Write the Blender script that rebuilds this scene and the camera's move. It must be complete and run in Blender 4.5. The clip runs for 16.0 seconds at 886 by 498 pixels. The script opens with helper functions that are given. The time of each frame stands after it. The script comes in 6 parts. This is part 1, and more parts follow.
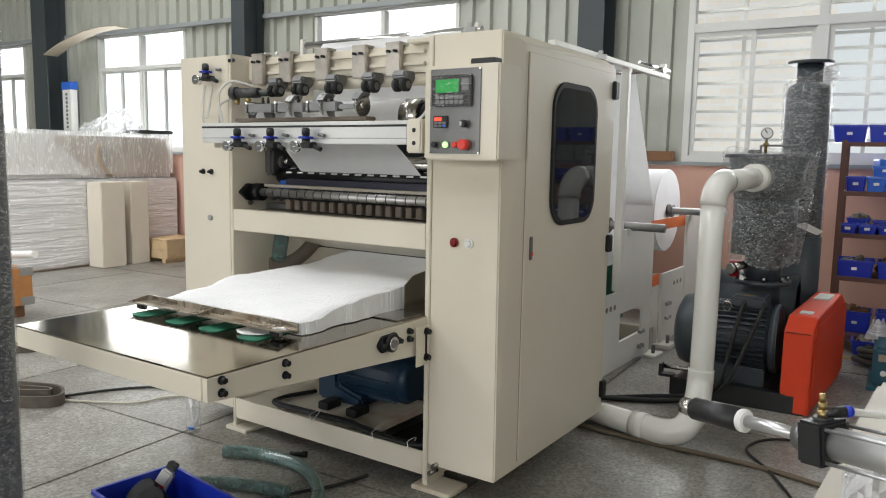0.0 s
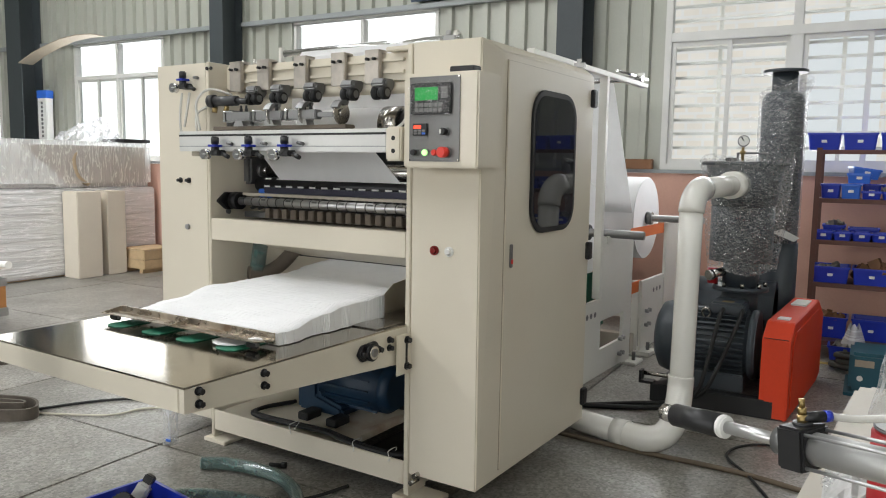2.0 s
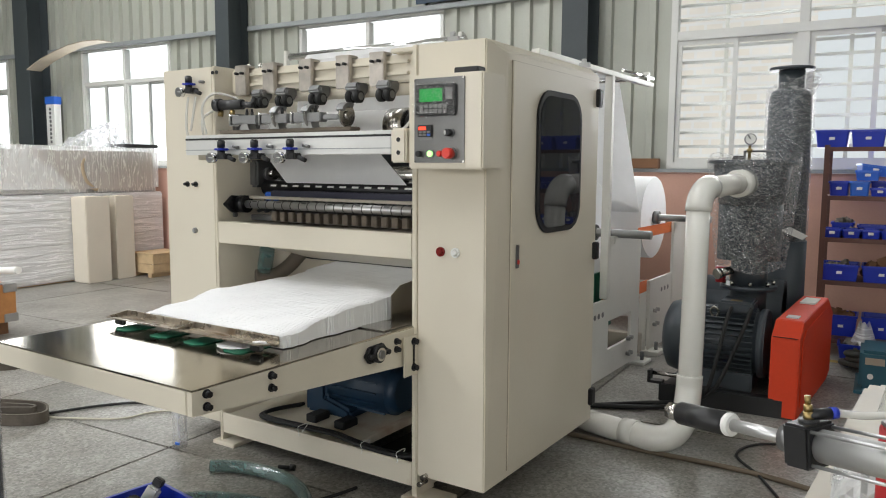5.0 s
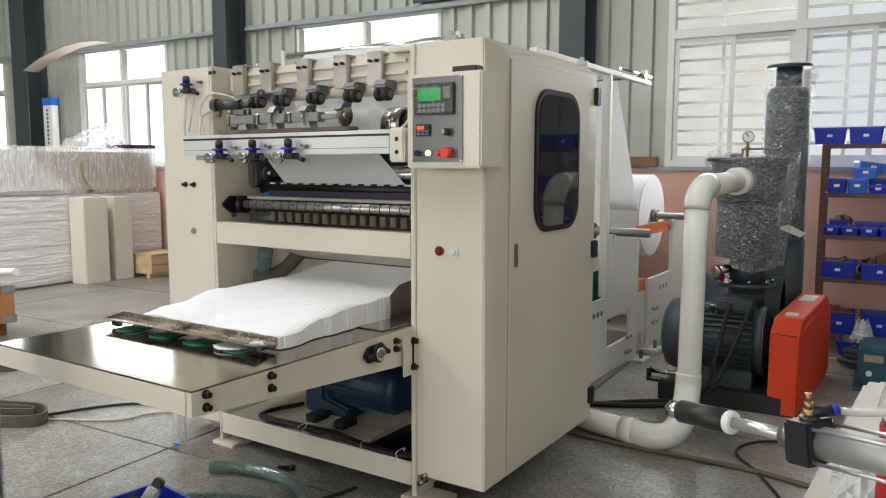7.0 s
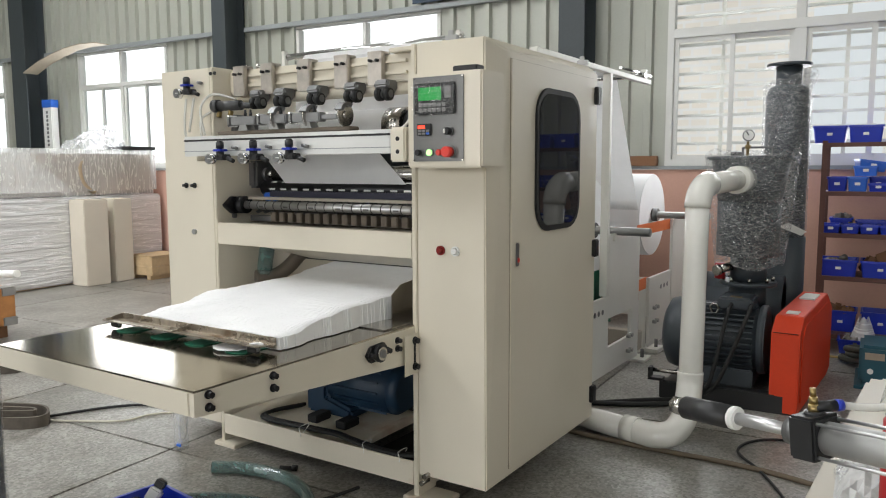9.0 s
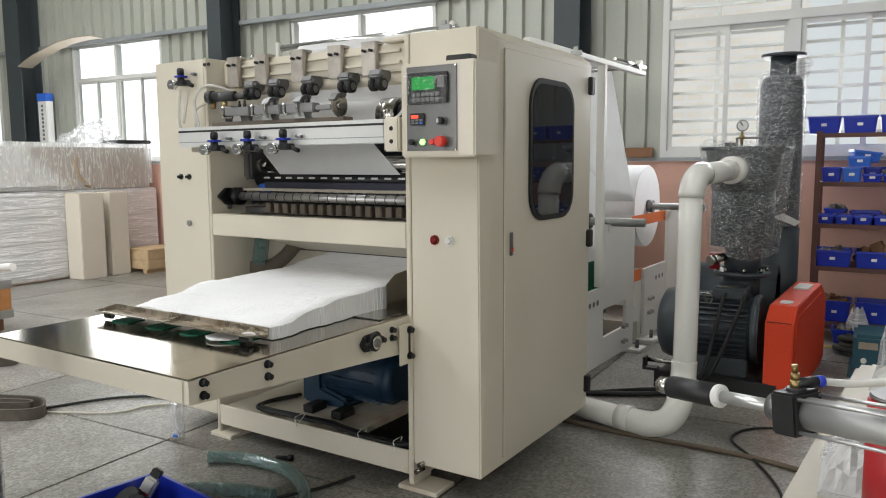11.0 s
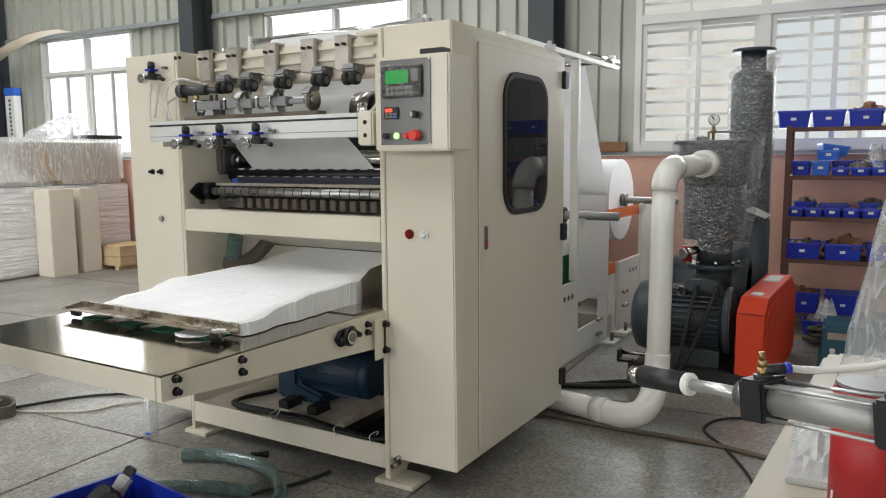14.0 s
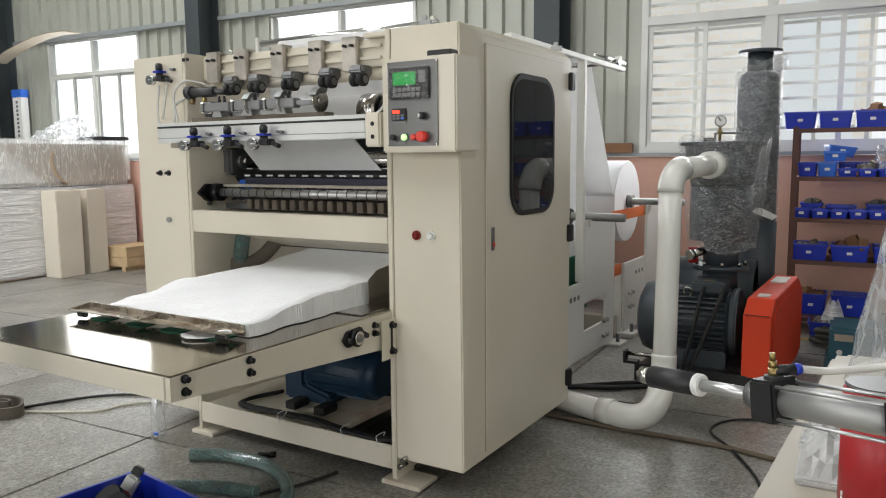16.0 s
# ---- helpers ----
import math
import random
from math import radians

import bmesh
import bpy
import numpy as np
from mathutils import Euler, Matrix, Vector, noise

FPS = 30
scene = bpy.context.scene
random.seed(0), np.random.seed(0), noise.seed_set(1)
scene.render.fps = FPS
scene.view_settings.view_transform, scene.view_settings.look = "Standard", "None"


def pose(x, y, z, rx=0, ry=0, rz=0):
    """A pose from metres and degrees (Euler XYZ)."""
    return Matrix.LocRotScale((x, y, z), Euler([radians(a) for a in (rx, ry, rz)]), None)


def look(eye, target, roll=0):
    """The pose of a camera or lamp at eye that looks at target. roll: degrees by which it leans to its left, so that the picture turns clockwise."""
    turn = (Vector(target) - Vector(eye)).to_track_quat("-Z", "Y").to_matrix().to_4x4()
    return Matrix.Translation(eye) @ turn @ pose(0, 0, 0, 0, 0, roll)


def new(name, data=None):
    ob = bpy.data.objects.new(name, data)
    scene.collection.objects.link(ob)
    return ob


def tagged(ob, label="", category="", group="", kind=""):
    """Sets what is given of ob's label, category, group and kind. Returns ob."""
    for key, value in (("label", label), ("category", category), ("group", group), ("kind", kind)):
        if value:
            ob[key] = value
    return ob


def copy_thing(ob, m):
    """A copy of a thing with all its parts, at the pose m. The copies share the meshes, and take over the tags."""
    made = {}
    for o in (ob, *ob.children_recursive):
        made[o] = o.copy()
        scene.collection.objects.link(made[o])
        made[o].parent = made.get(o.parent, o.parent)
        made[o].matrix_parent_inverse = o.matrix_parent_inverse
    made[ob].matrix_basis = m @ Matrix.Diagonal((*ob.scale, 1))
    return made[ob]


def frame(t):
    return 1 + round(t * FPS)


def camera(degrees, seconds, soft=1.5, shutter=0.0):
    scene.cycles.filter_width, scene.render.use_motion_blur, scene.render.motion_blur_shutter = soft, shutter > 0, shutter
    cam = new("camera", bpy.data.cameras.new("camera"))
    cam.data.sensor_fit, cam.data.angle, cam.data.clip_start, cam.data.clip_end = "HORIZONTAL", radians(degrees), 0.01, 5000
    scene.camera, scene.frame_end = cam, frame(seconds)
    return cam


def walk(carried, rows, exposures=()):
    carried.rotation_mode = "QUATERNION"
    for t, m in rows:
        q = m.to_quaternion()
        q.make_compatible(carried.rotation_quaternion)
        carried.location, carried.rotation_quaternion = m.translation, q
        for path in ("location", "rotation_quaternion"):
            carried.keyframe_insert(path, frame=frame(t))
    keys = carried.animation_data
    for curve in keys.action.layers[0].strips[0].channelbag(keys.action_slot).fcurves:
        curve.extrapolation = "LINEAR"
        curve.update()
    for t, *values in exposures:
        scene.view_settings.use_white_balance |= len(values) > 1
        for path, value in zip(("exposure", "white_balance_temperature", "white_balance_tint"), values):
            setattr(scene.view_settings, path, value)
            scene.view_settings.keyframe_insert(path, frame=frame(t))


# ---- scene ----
cam = camera(60.9, 16.0, soft=1.1)
PATH = [
    (0, (1.5083, -2.4282, 1.3036), (0.4910, -0.7234, 1.0609), 1.06),
    (0.5, (1.5051, -2.4265, 1.3010), (0.5052, -0.7098, 1.0705), 1.07),
    (1, (1.5056, -2.4255, 1.3005), (0.5208, -0.6992, 1.0765), 1.07),
    (1.5, (1.5076, -2.4223, 1.3010), (0.5308, -0.6910, 1.0803), 1.00),
    (2, (1.5064, -2.4192, 1.3005), (0.5314, -0.6868, 1.0814), 0.94),
    (2.5, (1.5061, -2.4170, 1.2993), (0.5280, -0.6862, 1.0808), 0.88),
    (3, (1.5080, -2.4172, 1.2986), (0.5257, -0.6888, 1.0802), 0.80),
    (3.5, (1.5114, -2.4175, 1.2983), (0.5260, -0.6907, 1.0805), 0.71),
    (4, (1.5132, -2.4179, 1.2996), (0.5241, -0.6933, 1.0826), 0.57),
    (6.5, (1.5088, -2.4155, 1.2958), (0.5173, -0.6917, 1.0831), 0.13),
    (7, (1.5095, -2.4173, 1.2983), (0.5205, -0.6925, 1.0815), 0.06),
    (7.5, (1.5088, -2.4183, 1.2956), (0.5211, -0.6928, 1.0780), -0.06),
    (8, (1.5065, -2.4186, 1.2937), (0.5189, -0.6931, 1.0756), -0.11),
    (8.5, (1.5061, -2.4188, 1.2956), (0.5181, -0.6936, 1.0772), -0.16),
    (9, (1.5060, -2.4210, 1.2940), (0.5170, -0.6960, 1.0790), -0.20),
    (11.5, (1.5246, -2.4248, 1.2767), (0.5491, -0.6951, 1.0388), -0.45),
    (12, (1.5248, -2.4236, 1.2763), (0.5650, -0.6860, 1.0315), -0.49),
    (12.5, (1.5258, -2.4227, 1.2749), (0.5839, -0.6756, 1.0289), -0.45),
    (13, (1.5278, -2.4244, 1.2749), (0.5971, -0.6713, 1.0295), -0.44),
    (13.5, (1.5281, -2.4245, 1.2768), (0.6024, -0.6687, 1.0314), -0.44),
    (14, (1.5276, -2.4232, 1.2737), (0.6012, -0.6675, 1.0301), -0.48),
    (14.5, (1.5255, -2.4231, 1.2746), (0.5947, -0.6698, 1.0307), -0.48),
    (15, (1.5229, -2.4250, 1.2756), (0.5892, -0.6732, 1.0318), -0.49),
    (15.5, (1.5234, -2.4295, 1.2753), (0.5871, -0.6789, 1.0329), -0.50),
    (16, (1.5230, -2.4320, 1.2742), (0.5852, -0.6819, 1.0338), -0.49),
]
walk(cam, [(t, look(eye, target, roll)) for t, eye, target, roll in PATH], [(0, -0.03), (9.2, -0.03), (11.4, -0.1), (16, -0.1)])

# ---- light ----
world = bpy.data.worlds.new("sky")
scene.world = world
world.use_nodes = True
wn = world.node_tree
sky = wn.nodes.new("ShaderNodeTexSky")
sky.sky_type, sky.sun_disc = "NISHITA", False
sky.sun_elevation, sky.sun_rotation = radians(48), radians(200)
sky.air_density, sky.dust_density = 1.0, 4.0
wn.links.new(sky.outputs[0], wn.nodes["Background"].inputs[0])
wn.nodes["Background"].inputs[1].default_value = 0.14
scene.view_settings.exposure = 0.0


def lamp(name, kind, power, m, size=1.0, size_y=1.0, color=(1, 1, 1)):
    data = bpy.data.lights.new(name, kind)
    data.energy, data.color = power, color
    if kind == "AREA":
        data.shape, data.size, data.size_y = "RECTANGLE", size, size_y
    else:
        data.angle = radians(size)
    ob = new(name, data)
    ob.matrix_world = m
    return ob


lamp("sun", "SUN", 1.2, look((-3, -6, 14), (0, 4, 0)), 12, color=(1.0, 0.96, 0.9))
# daylight in the openings of the hall; roof and south-wall openings are unseen
DAY = (0.97, 0.985, 1.0)
for wx, wz, ww, wh, p in ((-6.98, 2.05, 1.6, 1.4, 30), (-3.15, 2.05, 1.7, 1.4, 30), (0.95, 2.05, 1.9, 1.4, 55), (-10.3, 2.05, 1.6, 1.4, 40)):
    lamp("window_daylight", "AREA", p, look((wx, 4.06, wz), (wx, 0, wz - 0.01)), ww, wh, DAY)
# added fill lamps under assumed rooflights, placed and powered for overall brightness
for sx, sp in ((-5.6, 430), (-1.0, 155), (5.0, 88)):
    lamp("roof_fill", "AREA", sp, look((sx, -1.6, 5.42), (sx, -1.6, 0)), 1.1, 8.0, DAY)
for fx in (-6.0, -1.0, 4.0):
    lamp("far_window_daylight", "AREA", 105 if fx < 3 else 112, look((fx, -8.9, 2.2), (fx, 0, 1.2)), 3.0, 1.6, DAY)

# ---- materials ----


def mat(name, color, rough=0.5, metal=0.0, vary=0.12, scale=3.0, bump=0.05, fine=60.0, coat=0.0, alpha=1.0, trans=0.0, emit=0.0, spots=None):
    """A painted or natural surface: two scales of variation, roughness wear, fine relief."""
    m = bpy.data.materials.new(name)
    m.use_nodes = True
    n, l = m.node_tree.nodes, m.node_tree.links
    p = n["Principled BSDF"]
    co = n.new("ShaderNodeTexCoord")
    big, small = n.new("ShaderNodeTexNoise"), n.new("ShaderNodeTexNoise")
    for t, s in ((big, scale), (small, fine)):
        t.inputs["Scale"].default_value, t.inputs["Detail"].default_value = s, 4
        l.new(co.outputs["Object"], t.inputs["Vector"])
    add = n.new("ShaderNodeMath")
    add.operation = "MULTIPLY_ADD"
    l.new(small.outputs[0], add.inputs[0])
    add.inputs[1].default_value = 0.35
    l.new(big.outputs[0], add.inputs[2])
    ramp = n.new("ShaderNodeValToRGB")
    e = ramp.color_ramp.elements
    e[0].position, e[1].position = 0.4, 0.95
    c = Vector(color)
    e[0].color, e[1].color = (*(c * (1 - vary)), 1), (*[min(v * (1 + vary * 0.7), 0.95) for v in c], 1)
    l.new(add.outputs[0], ramp.inputs[0])
    col = ramp.outputs[0]
    if spots:
        sc, lo, hi, scol = spots
        st = n.new("ShaderNodeTexNoise")
        st.inputs["Scale"].default_value, st.inputs["Detail"].default_value = sc, 6
        l.new(co.outputs["Object"], st.inputs["Vector"])
        mr = n.new("ShaderNodeMapRange")
        mr.inputs[1].default_value, mr.inputs[2].default_value = lo, hi
        l.new(st.outputs[0], mr.inputs[0])
        mx = n.new("ShaderNodeMix")
        mx.data_type = "RGBA"
        l.new(mr.outputs[0], mx.inputs[0])
        l.new(col, mx.inputs[6])
        mx.inputs[7].default_value = (*scol, 1)
        col = mx.outputs[2]
    l.new(col, p.inputs["Base Color"])
    mr = n.new("ShaderNodeMapRange")
    mr.inputs[3].default_value, mr.inputs[4].default_value = max(rough - 0.08, 0.02), min(rough + 0.1, 1)
    l.new(big.outputs[0], mr.inputs[0])
    l.new(mr.outputs[0], p.inputs["Roughness"])
    p.inputs["Metallic"].default_value = metal
    p.inputs["Coat Weight"].default_value = coat
    p.inputs["Alpha"].default_value = alpha
    p.inputs["Transmission Weight"].default_value = trans
    if emit:
        p.inputs["Emission Color"].default_value = (*color, 1)
        p.inputs["Emission Strength"].default_value = emit
    if bump:
        b = n.new("ShaderNodeBump")
        b.inputs["Strength"].default_value, b.inputs["Distance"].default_value = bump, 0.01
        l.new(add.outputs[0], b.inputs["Height"])
        l.new(b.outputs[0], p.inputs["Normal"])
    return m


def film_wrap(name, tint, clear, wrinkle, stretch=(1, 1, 3), gloss=0.55, glint=0.6, lean=0.0, width=0.03):
    """Clear stretch film: mostly see-through, with glossy wrinkles and painted glint streaks."""
    m = bpy.data.materials.new(name)
    m.use_nodes = True
    n, l = m.node_tree.nodes, m.node_tree.links
    n.remove(n["Principled BSDF"])
    co, mp, tx = n.new("ShaderNodeTexCoord"), n.new("ShaderNodeMapping"), n.new("ShaderNodeTexNoise")
    mp.inputs["Scale"].default_value, mp.inputs["Rotation"].default_value = stretch, (0, lean, lean)
    tx.inputs["Scale"].default_value, tx.inputs["Detail"].default_value, tx.inputs["Distortion"].default_value = wrinkle, 5, 0.6
    l.new(co.outputs["Object"], mp.inputs[0])
    l.new(mp.outputs[0], tx.inputs["Vector"])
    b = n.new("ShaderNodeBump")
    b.inputs["Strength"].default_value, b.inputs["Distance"].default_value = 1.0, 0.03
    l.new(tx.outputs[0], b.inputs["Height"])
    gl, df, tr = n.new("ShaderNodeBsdfGlossy"), n.new("ShaderNodeBsdfDiffuse"), n.new("ShaderNodeBsdfTransparent")
    gl.inputs["Roughness"].default_value = 0.1
    df.inputs["Color"].default_value = (*tint, 1)
    l.new(b.outputs[0], gl.inputs["Normal"])
    l.new(b.outputs[0], df.inputs["Normal"])
    m1, m2 = n.new("ShaderNodeMixShader"), n.new("ShaderNodeMixShader")
    m1.inputs[0].default_value = gloss
    l.new(df.outputs[0], m1.inputs[1])
    l.new(gl.outputs[0], m1.inputs[2])
    # painted glints: thin, whiter, less clear streaks where the noise crosses its middle value
    sub, ab = n.new("ShaderNodeMath"), n.new("ShaderNodeMath")
    sub.operation, ab.operation = "SUBTRACT", "ABSOLUTE"
    sub.inputs[1].default_value = 0.52
    l.new(tx.outputs[0], sub.inputs[0])
    l.new(sub.outputs[0], ab.inputs[0])
    rg = n.new("ShaderNodeMapRange")
    rg.inputs[1].default_value, rg.inputs[2].default_value = width * 0.1, width
    rg.inputs[3].default_value, rg.inputs[4].default_value = clear * glint, clear
    l.new(ab.outputs[0], rg.inputs[0])
    l.new(rg.outputs[0], m2.inputs[0])
    l.new(m1.outputs[0], m2.inputs[1])
    l.new(tr.outputs[0], m2.inputs[2])
    l.new(m2.outputs[0], n["Material Output"].inputs[0])
    return m


M = dict(
    cream=mat("cream_paint", (0.7, 0.645, 0.53), 0.42, vary=0.05, scale=2.0, bump=0.02, fine=180, coat=0.15),
    cream_worn=mat("cream_paint_worn", (0.7, 0.645, 0.53), 0.5, vary=0.07, scale=2.5, bump=0.03, fine=120, spots=(3.0, 0.62, 0.75, (0.5, 0.33, 0.22))),
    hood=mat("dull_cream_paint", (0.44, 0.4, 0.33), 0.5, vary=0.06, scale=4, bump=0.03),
    white_paint=mat("white_paint", (0.7, 0.69, 0.64), 0.45, vary=0.06),
    wall_metal=mat("grey_green_cladding", (0.42, 0.43, 0.375), 0.3, 0.15, vary=0.1, scale=1.2, bump=0.02),
    pink=mat("pink_wall_paint", (0.6, 0.36, 0.28), 0.8, vary=0.1, scale=2.0, bump=0.1),
    white_wall=mat("white_plaster", (0.7, 0.7, 0.67), 0.85, vary=0.08),
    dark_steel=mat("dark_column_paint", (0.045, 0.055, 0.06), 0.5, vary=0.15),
    grey_steel=mat("grey_steel_paint", (0.3, 0.32, 0.32), 0.5, 0.2),
    alu_frame=mat("window_frame_paint", (0.66, 0.66, 0.63), 0.4, 0.1, vary=0.05),
    steel=mat("brushed_stainless", (0.48, 0.46, 0.43), 0.2, 1.0, vary=0.12, scale=5, bump=0.01, fine=220),
    table_steel=mat("polished_table_steel", (0.42, 0.385, 0.325), 0.11, 1.0, vary=0.15, scale=2.5, bump=0.012, fine=30, spots=(7, 0.66, 0.8, (0.3, 0.27, 0.23))),
    chrome=mat("chrome", (0.75, 0.75, 0.75), 0.12, 1.0, vary=0.05, bump=0.0),
    alu=mat("aluminium", (0.38, 0.38, 0.37), 0.5, 0.85, vary=0.06, bump=0.01),
    alu_white=mat("anodised_profile", (0.72, 0.72, 0.7), 0.4, 0.5, vary=0.05, bump=0.01),
    satin=mat("satin_stainless", (0.5, 0.46, 0.41), 0.38, 0.75, vary=0.25, scale=14, bump=0.02),
    scuffed=mat("scuffed_stainless", (0.52, 0.47, 0.4), 0.27, 0.9, vary=0.3, scale=18, bump=0.03, spots=(9, 0.56, 0.72, (0.3, 0.24, 0.18))),
    barrel=mat("matt_drawn_aluminium", (0.42, 0.42, 0.41), 0.5, 0.75, vary=0.05),
    teal=mat("teal_paint", (0.015, 0.085, 0.12), 0.45, vary=0.15),
    coil=mat("dark_olive_rubber", (0.05, 0.05, 0.042), 0.7, vary=0.25),
    yellow_line=mat("worn_yellow_floor_paint", (0.45, 0.33, 0.1), 0.7, vary=0.3, scale=8),
    belt_grey=mat("dark_grey_brown_belt", (0.1, 0.083, 0.065), 0.8, vary=0.25, scale=20),
    bright=mat("bright_turned_steel", (0.55, 0.55, 0.55), 0.3, 0.85, vary=0.08),
    knife=mat("grey_cast_aluminium", (0.27, 0.27, 0.27), 0.42, 0.6, vary=0.12),
    castgrey=mat("grey_cast_metal", (0.2, 0.2, 0.2), 0.4, 0.7, vary=0.15),
    blackened=mat("blackened_steel", (0.02, 0.02, 0.022), 0.38, 0.5, vary=0.2),
    black=mat("black_plastic", (0.012, 0.012, 0.013), 0.42, vary=0.2),
    rubber=mat("black_rubber", (0.011, 0.011, 0.011), 0.65, vary=0.2),
    blue_plastic=mat("blue_plastic", (0.012, 0.035, 0.42), 0.35, vary=0.12, scale=6),
    blue_light=mat("light_blue_plastic", (0.03, 0.14, 0.6), 0.35, vary=0.12, scale=6),
    blue_motor=mat("blue_motor_paint", (0.008, 0.03, 0.062), 0.45, vary=0.2),
    anthracite=mat("anthracite_paint", (0.042, 0.052, 0.062), 0.42, vary=0.15),
    orange=mat("orange_red_paint", (0.72, 0.05, 0.008), 0.55, vary=0.1),
    orange_strip=mat("orange_strip_paint", (0.75, 0.17, 0.04), 0.45),
    red=mat("red_paint", (0.36, 0.014, 0.018), 0.42, vary=0.08),
    paper=mat("white_tissue", (0.82, 0.82, 0.82), 0.95, vary=0.03, scale=8, bump=0.12, fine=160),
    pvc=mat("white_pvc", (0.76, 0.75, 0.7), 0.22, vary=0.03, coat=0.3, bump=0.0),
    green_belt=mat("green_belt", (0.012, 0.15, 0.085), 0.5, vary=0.1),
    wood=mat("pale_wood", (0.52, 0.38, 0.22), 0.75, vary=0.2, scale=9, bump=0.15),
    wood_orange=mat("orange_wood", (0.5, 0.22, 0.07), 0.6, vary=0.2, scale=9, bump=0.1),
    rack=mat("brown_rack_paint", (0.1, 0.04, 0.028), 0.55, vary=0.2),
    board=mat("cream_board", (0.66, 0.6, 0.5), 0.6, vary=0.05),
    board_white=mat("white_board", (0.8, 0.79, 0.76), 0.6, vary=0.06),
    brass=mat("brass", (0.34, 0.25, 0.11), 0.38, 1.0),
    label=mat("white_label", (0.75, 0.75, 0.72), 0.7, vary=0.05),
    trim=mat("beige_trim", (0.36, 0.31, 0.24), 0.7, vary=0.15),
    brown=mat("brown_cardboard", (0.2, 0.1, 0.05), 0.85, vary=0.15),
    panelplate=mat("grey_control_plate", (0.17, 0.17, 0.165), 0.33, 0.4, vary=0.12, scale=12),
    lcd=mat("green_display", (0.004, 0.2, 0.03), 0.6, vary=0.2, emit=0.9),
    led_red=mat("red_digits", (0.9, 0.05, 0.02), 0.3, emit=2.0),
    lamp_green=mat("green_lamp", (0.45, 0.95, 0.3), 0.3, emit=1.4),
    knob_red=mat("red_button", (0.7, 0.04, 0.025), 0.35, vary=0.05),
    knob_dark_red=mat("dark_red_lens", (0.2, 0.012, 0.01), 0.2, vary=0.05),
    parts_grey=mat("grey_metal_parts", (0.24, 0.22, 0.19), 0.6, 0.4, vary=0.4, scale=25),
    film_clear=film_wrap("clear_stretch_film", (0.92, 0.93, 0.94), 0.9, 30, (1.0, 1.0, 2.4), 0.5, 0.2, 0.6, 0.03),
    film_cling=film_wrap("crinkled_cling_film", (0.92, 0.93, 0.94), 0.95, 38, (1, 1, 1.4), 0.7, 0.35, 0.5, 0.012),
    film_milky=film_wrap("milky_stretch_film", (0.97, 0.97, 0.97), 0.45, 3.2, (0.5, 0.5, 7), 0.25, 0.35, 0.04, 0.02),
    film_upper=film_wrap("wrinkled_clear_film", (0.95, 0.95, 0.94), 0.62, 7, (3, 3, 0.5), 0.25, 0.4),
    film_bag=film_wrap("milky_plastic_bag", (0.85, 0.87, 0.9), 0.7, 7, (1, 1, 0.6), 0.45, 0.5),
    cardboard=mat("pale_brown_cardboard", (0.36, 0.28, 0.19), 0.85, vary=0.15),
    crumpled_paper=mat("grey_white_paper", (0.5, 0.5, 0.49), 0.7, vary=0.15, scale=30, bump=0.3),
    hose_clear=mat("clear_green_hose", (0.14, 0.24, 0.225), 0.18, alpha=0.66, vary=0.2, scale=20, coat=0.4),
    tube_clear=mat("clear_air_tube", (0.75, 0.74, 0.69), 0.25, alpha=0.75, vary=0.05),
    knife_blue=mat("dark_blue_steel", (0.02, 0.02, 0.04), 0.4, 0.3),
    motor_grey=mat("dark_grey_cast_metal", (0.07, 0.07, 0.072), 0.42, 0.5, vary=0.2),
    belt_tan=mat("tan_belt", (0.16, 0.13, 0.1), 0.75, vary=0.2),
    cable_brown=mat("brown_cable", (0.12, 0.09, 0.06), 0.7, vary=0.25),
    cable_yellow=mat("yellowish_cable", (0.5, 0.47, 0.38), 0.6),
    grey_pipe=mat("grey_plastic_tube", (0.42, 0.43, 0.42), 0.4),
)

# window glass
gm = bpy.data.materials.new("window_glass")
gm.use_nodes = True
gp = gm.node_tree.nodes["Principled BSDF"]
gp.inputs["Base Color"].default_value = (0.95, 0.97, 0.96, 1)
gp.inputs["Roughness"].default_value, gp.inputs["Transmission Weight"].default_value, gp.inputs["IOR"].default_value = 0.03, 1.0, 1.05
M["glass"] = gm
gm = bpy.data.materials.new("smoked_glass")
gm.use_nodes = True
gp = gm.node_tree.nodes["Principled BSDF"]
gp.inputs["Base Color"].default_value = (0.018, 0.02, 0.024, 1)
gp.inputs["Roughness"].default_value, gp.inputs["IOR"].default_value = 0.02, 1.32
M["smoked"] = gm


